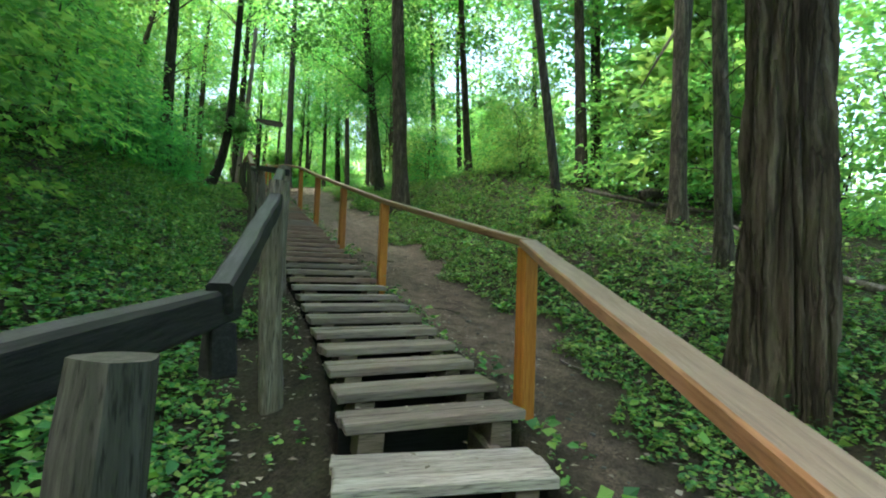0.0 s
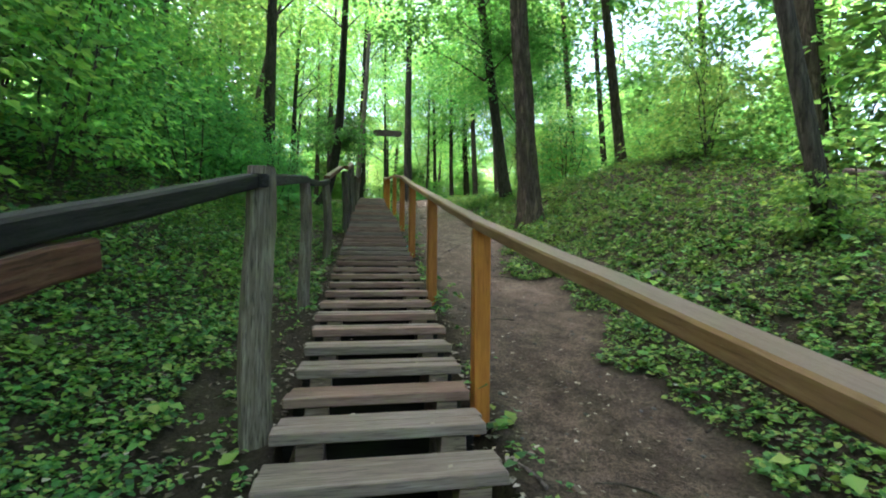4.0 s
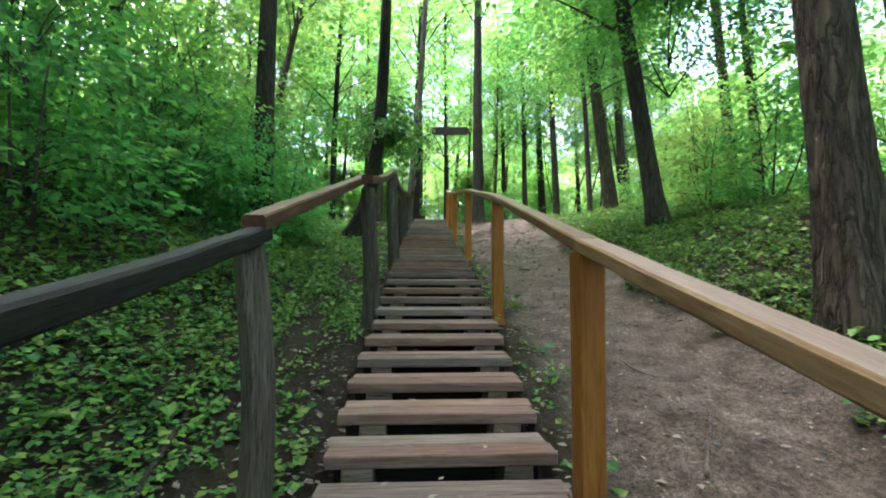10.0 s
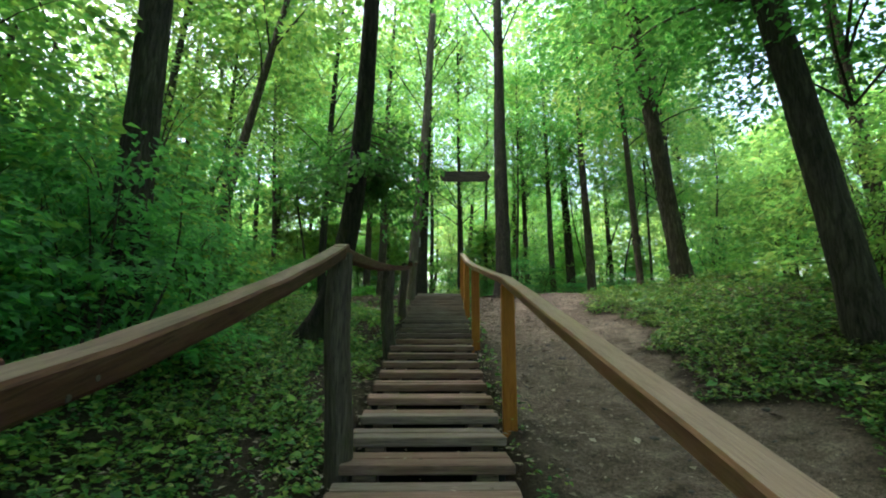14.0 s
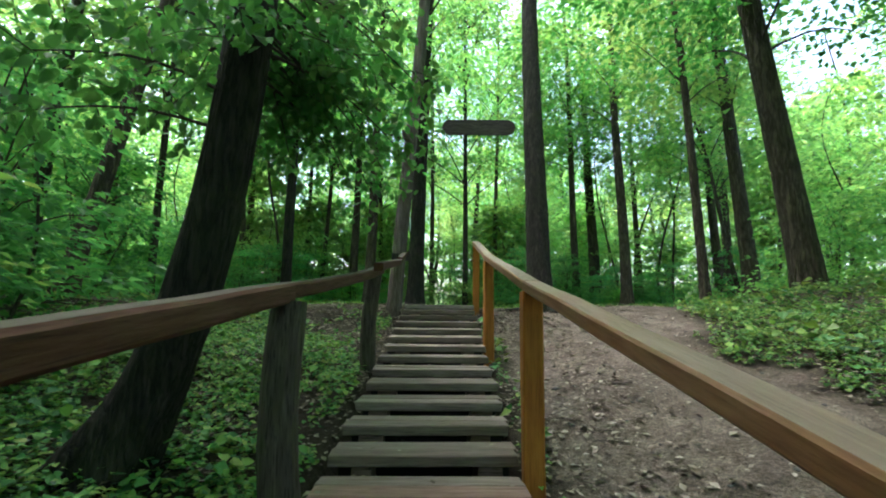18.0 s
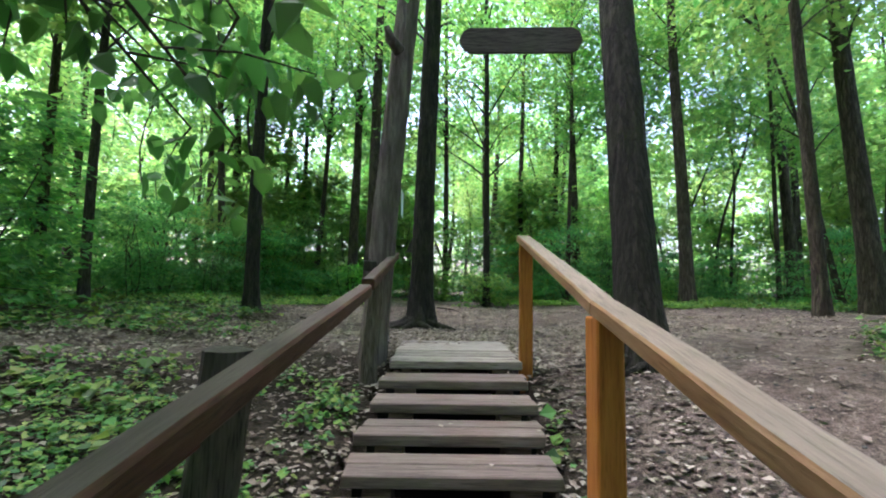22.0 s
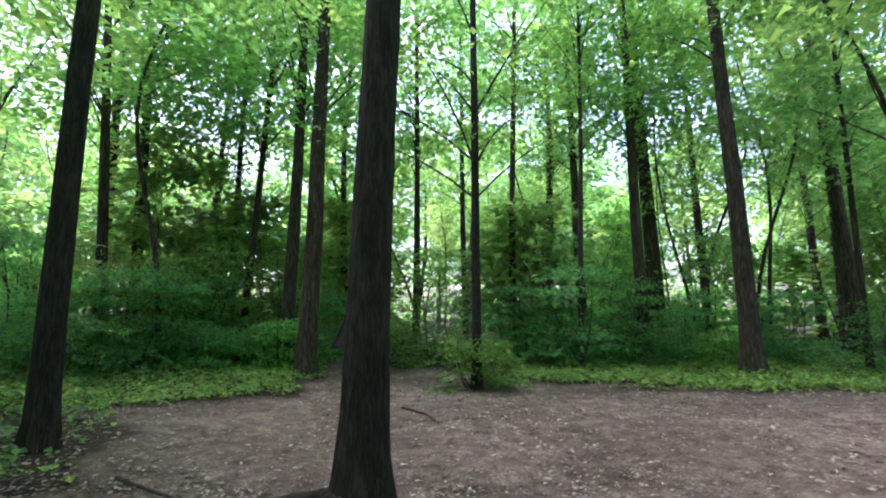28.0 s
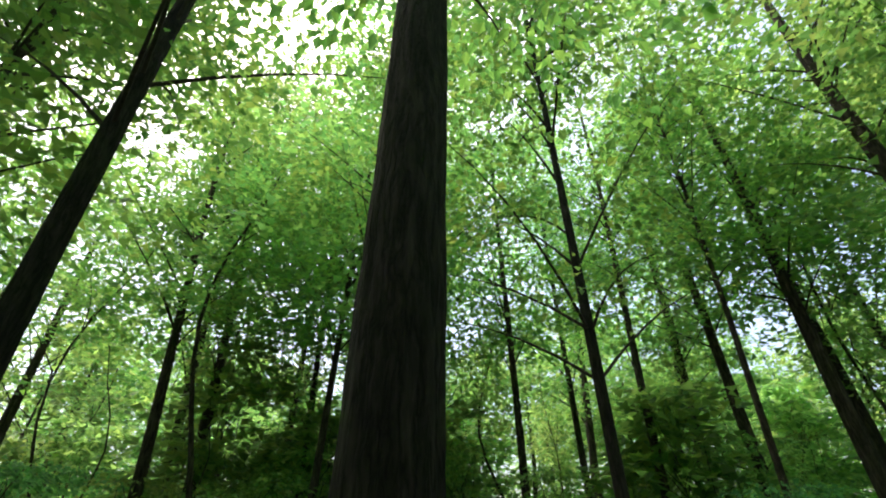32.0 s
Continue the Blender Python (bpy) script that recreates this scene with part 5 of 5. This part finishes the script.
# rock on the bank
bm = bmesh.new()
bmesh.ops.create_icosphere(bm, subdivisions=3, radius=0.14)
for v in bm.verts:
    v.co *= 1 + 0.25 * noise.noise(v.co * 9) + 0.1 * noise.noise(v.co * 22)
    v.co.z *= 0.75
stone_mat, sn_, sl_, sb_ = material("grey_stone", 0.85)
sno, _ = noise_tex(sn_, sl_, 14, 6)
sr = ramp(sn_, [(0.35, (0.045, 0.044, 0.045)), (0.65, (0.11, 0.106, 0.104))])
sl_.new(sno.outputs["Fac"], sr.inputs[0])
sl_.new(sr.outputs[0], sb_.inputs["Base Color"])
rk = new("rock", bm_mesh("rock", bm, stone_mat, True))
rk.location = (4.38, 7.95, float(ground_z(4.38, 7.95)) - 0.05)
tagged(rk, "small grey rock among the ground plants", "rock")


# ---- fallen wood ----
def fallen(name, points, r0, r1, mat, label, category):
    p = np.array([(x, y, float(ground_z(x, y)) + h) for x, y, h in points])
    t = np.linspace(0, 1, 5 * len(p))
    q = np.stack([np.interp(t, np.linspace(0, 1, len(p)), p[:, k]) for k in range(3)], -1)
    rr = np.random.default_rng(len(label))
    v, f = tube(q + rr.normal(0, r0 * 0.12, q.shape), np.linspace(r0, r1, len(t)), 9)
    return tagged(new(name, clean(mesh_of(name, v, f, mat, True))), label, category)


fallen("fallen_log", [(8.4, 7.6, 0.35), (10.0, 8.3, 0.3), (12.5, 8.8, 0.2)], 0.13, 0.08, BARK_FAR, "rotting fallen tree trunk on the bank", "log")
fallen("fallen_branch", [(7.6, 8.6, 0.25), (8.8, 7.6, 0.1), (9.9, 6.6, 0.06)], 0.05, 0.03, BARK_DEAD, "pale bare fallen branch on the bank", "branch")
fallen("fallen_branch", [(7.3, 8.0, 0.05), (8.6, 8.1, 0.12)], 0.045, 0.02, BARK_DEAD, "pale bare fallen branch on the bank", "branch")
fallen("fallen_branch", [(6.2, 2.2, 0.1), (6.3, 3.2, 0.18), (6.9, 4.6, 0.4)], 0.06, 0.03, BARK_DEAD, "pale bare fallen branch leaning beside a tree", "branch")
fallen("stick", [(0.5, 31.6, 0.02), (0.9, 31.2, 0.03), (1.05, 30.8, 0.02)], 0.02, 0.008, BRANCH, "crooked dark stick on the trodden ground", "stick")
fallen("stick", [(-2.0, 28.9, 0.02), (-1.3, 28.6, 0.03)], 0.022, 0.012, BRANCH, "short dark stick on the leaf litter", "stick")
fallen("log", [(12.6, 34.2, 0.12), (14.2, 34.5, 0.12)], 0.13, 0.12, BARK_FAR, "cut log lying at the edge of the clearing", "log")
fallen("root", [(0.5, 9.0, 0.02), (0.35, 10.0, 0.05), (-0.2, 11.0, 0.05), (-0.35, 11.9, 0.02)], 0.03, 0.015, BRANCH, "bare root beside the stairs", "root")
fallen("fallen_branch", [(-0.9, 14.3, 0.08), (-0.2, 14.1, 0.05)], 0.02, 0.012, BRANCH, "thin fallen branch under the railing", "branch")

# ---- ground plants, leaf litter ----
def scatter(count, x0, x1, y0, y1, seed):
    r = np.random.default_rng(seed)
    return r, r.uniform(x0, x1, count), r.uniform(y0, y1, count)


def patchy(x, y):
    return 0.5 + 0.27 * np.sin(1.1 * x + 0.8 * np.sin(0.7 * y)) * np.cos(0.8 * y + 0.5 * x) + 0.2 * np.sin(2.9 * x + 1.7 * y) + 0.14 * np.sin(5.2 * y - 3.7 * x)


def plant_cover(x, y):
    t = trodden(x, y)
    v, u = x - stair_x(y) - 0.55, stair_x(y) - 0.6 - x
    on_stairs = (v < 0.02) & (u < 0.05) & (y < 24.6) | (np.hypot(x - 1.1, (y - 25.2) * 0.9) < 1.9)
    strip = (v > 0.02) & (v < 0.34) & (y < 19) & (patchy(3 * x, 2.3 * y) > 0.5)
    gully = (u > 0.05) & (u < 0.75) & (y < 24)
    d = np.clip((patchy(x, y) + 0.25) * 2.4, 0.3, 1)
    d = np.where(gully, d * np.clip((patchy(2 * x, 1.6 * y) - 0.35) * 3, 0.08, 1), d)
    d = np.where((u > -0.05) & (u < 0.55) & (y < 4.6), 0.18 * d, d)
    d = np.where(strip, 0.8, d * np.clip(1 - 2.2 * t, 0, 1))
    top = (y > 22.5) & (u > 0) & (u < 2.2)
    d = np.where(top, d * np.clip((patchy(1.7 * x, 1.3 * y) - 0.4) * 3, 0, 1), d)
    return np.where(on_stairs, 0, d)


def plants(name, count, box, seed, size, per, lift, label, shape=kites, soft=1.6, mat=PLANT):
    r, x, y = scatter(count, *box, seed)
    edge = np.clip(np.minimum(np.minimum(x - box[0], box[1] - x), np.minimum(y - box[2], box[3] - y)) / soft, 0, 1)
    keep = r.uniform(0, 1, count) < plant_cover(x, y) * edge
    x, y = x[keep], y[keep]
    base = np.stack([x, y, ground_z(x, y)], -1)
    n = len(x)
    hgt = lift * r.uniform(0.3, 1.2, n) * (0.7 + 0.6 * patchy(1.9 * x + 3, 2.1 * y))
    a = r.uniform(0, 2 * np.pi, (n, per))
    d = np.stack([np.cos(a), np.sin(a), r.normal(0.0, 0.3, (n, per))], -1)
    c = base[:, None] + d * size * 0.25
    c[..., 2] = base[:, None, 2] + hgt[:, None] * r.uniform(0.5, 1.1, (n, per))
    d = unit(d.reshape(-1, 3))
    nrm = unit(np.array([0, 0, 1.0]) + r.normal(0, 0.33, (n * per, 3)))
    nrm = unit(nrm - (nrm * d).sum(1, keepdims=True) * d)
    L = size * r.uniform(0.55, 1.3, n * per)
    v, f = shape(c.reshape(-1, 3), d, nrm, L, L * r.uniform(0.75, 1.05, n * per), 0.1, 0.12)
    return tagged(new(name, mesh_of(name, v, f, mat)), label, "plants", kind="stuff")


plants("ground_plants", 19000, (-2.3, 1.0, 0.2, 23.5), 21, 0.04, 6, 0.085, "dense carpet of small round green leaves beside the railing", ovals, 0.7)
plants("ground_plants", 19000, (2.2, 6.0, 0.6, 23.0), 22, 0.036, 6, 0.085, "dense carpet of small round green leaves beside the path", ovals, 0.7)
plants("ground_plants", 24000, (-3.9, 2.4, -1.4, 26.0), 1, 0.041, 5, 0.1, "dense low green ground plants on the bank beside the railing")
plants("ground_plants", 28000, (1.8, 9.0, -1.4, 26.4), 2, 0.04, 5, 0.09, "dense low green ground plants on the bank beside the path")
plants("ground_plants", 22000, (-18, 22, -2, 46), 3, 0.085, 4, 0.16, "low green plants of the forest floor", soft=6.0)
plants("ground_plants", 1800, (-4.0, 0.4, 1.0, 20), 4, 0.065, 5, 0.2, "taller broad-leaved green plants on the bank", rounds, 0.5)
plants("ground_plants", 1500, (3.3, 8.6, 1.0, 22), 5, 0.065, 5, 0.2, "taller broad-leaved green plants on the bank", rounds, 0.5)
plants("ground_plants", 8000, (-18, 22, 20, 48), 9, 0.11, 5, 0.16, "green plants at the edge of the clearing", soft=3.0)

plants("ground_plants", 9000, (2.6, 13.0, 32.2, 38.0), 17, 0.075, 5, 0.13, "bright low green plants along the edge of the clearing", soft=0.6, mat=PLANT_PALE)
plants("ground_plants", 5000, (-9.5, -1.4, 31.0, 37.5), 18, 0.075, 5, 0.13, "bright low green plants along the edge of the clearing", soft=0.6, mat=PLANT_PALE)

def litter(name, count, box, seed, weight, size, label, lift=0.02):
    r, x, y = scatter(count, *box, seed)
    edge = np.clip(np.minimum(np.minimum(x - box[0], box[1] - x), np.minimum(y - box[2], box[3] - y)) / 0.9, 0, 1)
    keep = r.uniform(0, 1, count) < weight(x, y) * edge
    x, y = x[keep], y[keep]
    n = len(x)
    a = r.uniform(0, 2 * np.pi, n)
    d = np.stack([np.cos(a), np.sin(a), r.normal(0, 0.15, n)], -1)
    c = np.stack([x, y, ground_z(x, y) + r.uniform(0.004, 0.002 + lift, n)], -1)
    d = unit(d)
    nrm = unit(np.array([0, 0, 1.0]) + r.normal(0, 0.16, (n, 3)))
    nrm = unit(nrm - (nrm * d).sum(1, keepdims=True) * d)
    L = size * r.uniform(0.5, 1.3, n)
    v, f = kites(c, d, nrm, L, L * r.uniform(0.4, 0.75, n), 0.22, -0.1)
    return tagged(new(name, mesh_of(name, v, f, LITTER)), label, "leaf litter", kind="stuff")


def off_stairs(x, y):
    return ~((np.abs(x - stair_x(y)) < 0.52) & (y < 24.4))


litter("leaf_litter", 60000, (-5, 10, 15, 36), 6, lambda x, y: off_stairs(x, y) * lerp(y, [15, 18, 20], [0.1, 0.8, 1]) * np.clip(patchy(x, y) + 0.2 - 0.75 * (trodden(x, y) > 0.6) * (x > 2.6) * (y < 26), 0.1, 1) * np.where(y > 25, 0.5 + 0.3 * patchy(0.6 * x, 0.7 * y), 1), 0.062, "dry brown fallen leaves on the forest floor")
litter("leaf_litter", 7000, (-3, 4.5, 0, 16), 7, lambda x, y: off_stairs(x, y) * np.where(trodden(x, y) > 0.3, 0.1, 0.6), 0.06, "scattered dry leaves beside the stairs and the path")
litter("leaf_litter", 9000, (-12, 16, 22, 44), 8, lambda x, y: off_stairs(x, y) * np.clip(patchy(x, y), 0.2, 0.8), 0.08, "dry brown fallen leaves on the forest floor")
litter("leaf_litter", 14000, (-5, 3.2, 22.5, 29.5), 12, lambda x, y: off_stairs(x, y) * np.clip(patchy(x, y) + 0.25, 0.2, 1), 0.062, "dry brown fallen leaves round the top of the stairs")

litter("leaf_litter", 16000, (-6, 10, 24.5, 34), 16, lambda x, y: off_stairs(x, y) * np.clip(0.9 * patchy(0.8 * x, 0.8 * y) + 0.1 * patchy(3 * x, 3 * y), 0.05, 1), 0.05, "pale dry leaves scattered over the clearing")


def beside(x, y):
    """Strips of litter close to both sides of the staircase."""
    v, u = x - stair_x(y) - 0.52, stair_x(y) - 0.52 - x
    near = np.where(v > 0, np.exp(-v / lerp(y, [3, 12, 17, 22], [0.25, 0.35, 0.7, 0.9])), np.exp(-np.maximum(u, 0) / 0.5))
    return off_stairs(x, y) * near * np.clip(patchy(2.2 * x, 1.4 * y) + 0.25, 0.1, 1) * (y < 24) * np.where((u > 0) & (y < 4.6), 0.25, 1)


litter("leaf_litter", 40000, (-1.4, 4.0, 2.0, 25.0), 14, beside, 0.05, "dry grey-brown leaves drifted against the stairs")
litter("leaf_litter", 16000, (3.2, 9.5, 2.0, 22.0), 20, lambda x, y: 0.8 * np.clip(patchy(0.9 * x, 0.8 * y) - 0.05, 0.1, 1) * (trodden(x, y) < 0.4), 0.05, "dry tan leaves lying among the plants on the bank", 0.085)
litter("leaf_litter", 13000, (-3.6, 0.9, 2.0, 22.0), 23, lambda x, y: off_stairs(x, y) * 0.8 * np.clip(patchy(1.1 * x, 0.9 * y), 0.1, 1), 0.05, "dry brown leaves lying among the plants beside the railing", 0.08)
litter("leaf_litter", 26000, (-4, 4.2, 19.5, 28.5), 19, lambda x, y: off_stairs(x, y) * np.clip(patchy(1.3 * x, 1.2 * y) + 0.3, 0.2, 1) * np.where(x > 2.9, 0.4, 1), 0.046, "small dry tan leaves round the top of the stairs")
litter("leaf_litter", 9000, (1.8, 4.2, 1.0, 24.0), 15, lambda x, y: 0.7 * (trodden(x, y) > 0.3) * np.clip(patchy(2.6 * x, 1.9 * y), 0.05, 1), 0.028, "small crumbs of leaf and bark on the trodden path")

# small stones trodden into the path
r, x, y = scatter(900, 2.0, 4.0, 1.0, 26.0, 33)
ok = trodden(x, y) > 0.5
x, y = x[ok], y[ok]
size = r.uniform(0.006, 0.02, len(x)) * (1 + (r.uniform(0, 1, len(x)) > 0.95))
ball = bmesh.new()
bmesh.ops.create_icosphere(ball, subdivisions=1, radius=1)
bv = np.array([tuple(q.co) for q in ball.verts])
bf = np.array([[q.index for q in p.verts] for p in ball.faces])
ball.free()
v = bv[None] * (1 + r.normal(0, 0.16, (len(x), len(bv), 1))) * (1.2, 0.95, 0.6) * size[:, None, None]
a = r.uniform(0, 6.28, len(x))[:, None]
v = np.stack([v[..., 0] * np.cos(a) - v[..., 1] * np.sin(a), v[..., 0] * np.sin(a) + v[..., 1] * np.cos(a), v[..., 2]], -1) + np.stack([x, y, ground_z(x, y)], -1)[:, None]
f = bf[None] + (np.arange(len(x)) * len(bv))[:, None, None]
tagged(new("pebbles", mesh_of("pebbles", v.reshape(-1, 3), f.reshape(-1, 3), stone_mat, True)), "small grey stones trodden into the earth path", "pebbles", kind="stuff")

# twigs and chips of wood on the path and beside the stairs
r = random.Random(8)
for k in range(26):
    y = r.uniform(3.5, 23)
    right = r.random() < 0.65
    x = float(stair_x(y)) + (r.uniform(0.75, 0.55 + float(path_right(y))) if right else -r.uniform(0.7, 1.1))
    a, L = r.uniform(0, 6.28), r.uniform(0.12, 0.42)
    q = [(x + L * t * math.cos(a + 0.5 * t), y + L * t * math.sin(a + 0.5 * t), 0.012 + 0.012 * t) for t in (0, 0.35, 0.7, 1)]
    fallen("twig", q, r.uniform(0.006, 0.012), 0.004, BARK_DEAD if r.random() < 0.5 else BRANCH, "dry twig lying on the trodden earth" if right else "dry twig lying in the litter beside the stairs", "twig")

# scraps: a pale piece of bark on the bank, chips on the path, a plastic cap on a tread
r = random.Random(31)
scrap = new("bark_scrap", board_mesh("bark_scrap", 0.085, 0.13, 0.008, BARK_DEAD, 71, 0.003, 0.012))
scrap.matrix_world = pose(0.0, 8.99, float(ground_z(0.0, 8.99)) + 0.1, 28, -12, 25)
tagged(scrap, "pale curled scrap of bark lying on the ground plants", "bark")
for x, y in ((3.43, 10.8), (3.34, 10.92), (3.5, 10.97), (2.95, 11.3), (3.2, 10.6), (2.6, 14.2), (2.9, 9.6)):
    chip = new("wood_chip", board_mesh("wood_chip", r.uniform(0.03, 0.06), r.uniform(0.05, 0.11), 0.008, BARK_DEAD, 72, 0.002, 0.006))
    chip.matrix_world = pose(x, y, float(ground_z(x, y)) + 0.008, r.uniform(-8, 8), r.uniform(-8, 8), r.uniform(0, 180))
    tagged(chip, "pale split chip of wood on the trodden path", "wood chip", "wood chips on the path")
fallen("stick", [(2.47, 10.98, 0.015), (2.6, 11.19, 0.02), (2.72, 11.36, 0.015), (2.82, 11.55, 0.02)], 0.011, 0.005, BARK_DEAD, "thin crooked dry stick on the trodden path", "stick")
cap_mat, *_ = material("turquoise_plastic", 0.4)
cap_mat.node_tree.nodes["Principled BSDF"].inputs["Base Color"].default_value = (0.1, 0.5, 0.5, 1)
v, f = tube([(0, 0, 0), (0, 0, 0.004), (0, 0, 0.013)], [0.014, 0.015, 0.0135], 14)
cap = new("bottle_cap", clean(mesh_of("bottle_cap", v, f, cap_mat)))
cap.location = (1.74, 10.62, float(stair_z(10.6)) + 0.002)
tagged(cap, "tiny turquoise plastic cap on a stair tread", "bottle cap")

# bits of dry leaf lying on the treads
r = np.random.default_rng(21)
k = r.integers(0, 60, 420)
yy = STEP_Y[k + 4] + r.uniform(0.02, 0.3, 420)
xx = stair_x(yy) + r.uniform(-0.46, 0.46, 420)
a = r.uniform(0, 2 * np.pi, 420)
d = np.stack([np.cos(a), np.sin(a), 0.05 + 0 * a], -1)
up = unit(np.array([0, 0, 1.0]) + r.normal(0, 0.08, (420, 3)))
L = r.uniform(0.015, 0.05, 420)
v, f = kites(np.stack([xx, yy, stair_z(STEP_Y[k + 4]) + 0.006], -1), unit(d), up, L, L * 0.6, 0.1, -0.05)
tagged(new("leaf_bits", mesh_of("leaf_bits", v, f, LITTER)), "small bits of dry leaf on the stair treads", "leaf litter", kind="stuff")
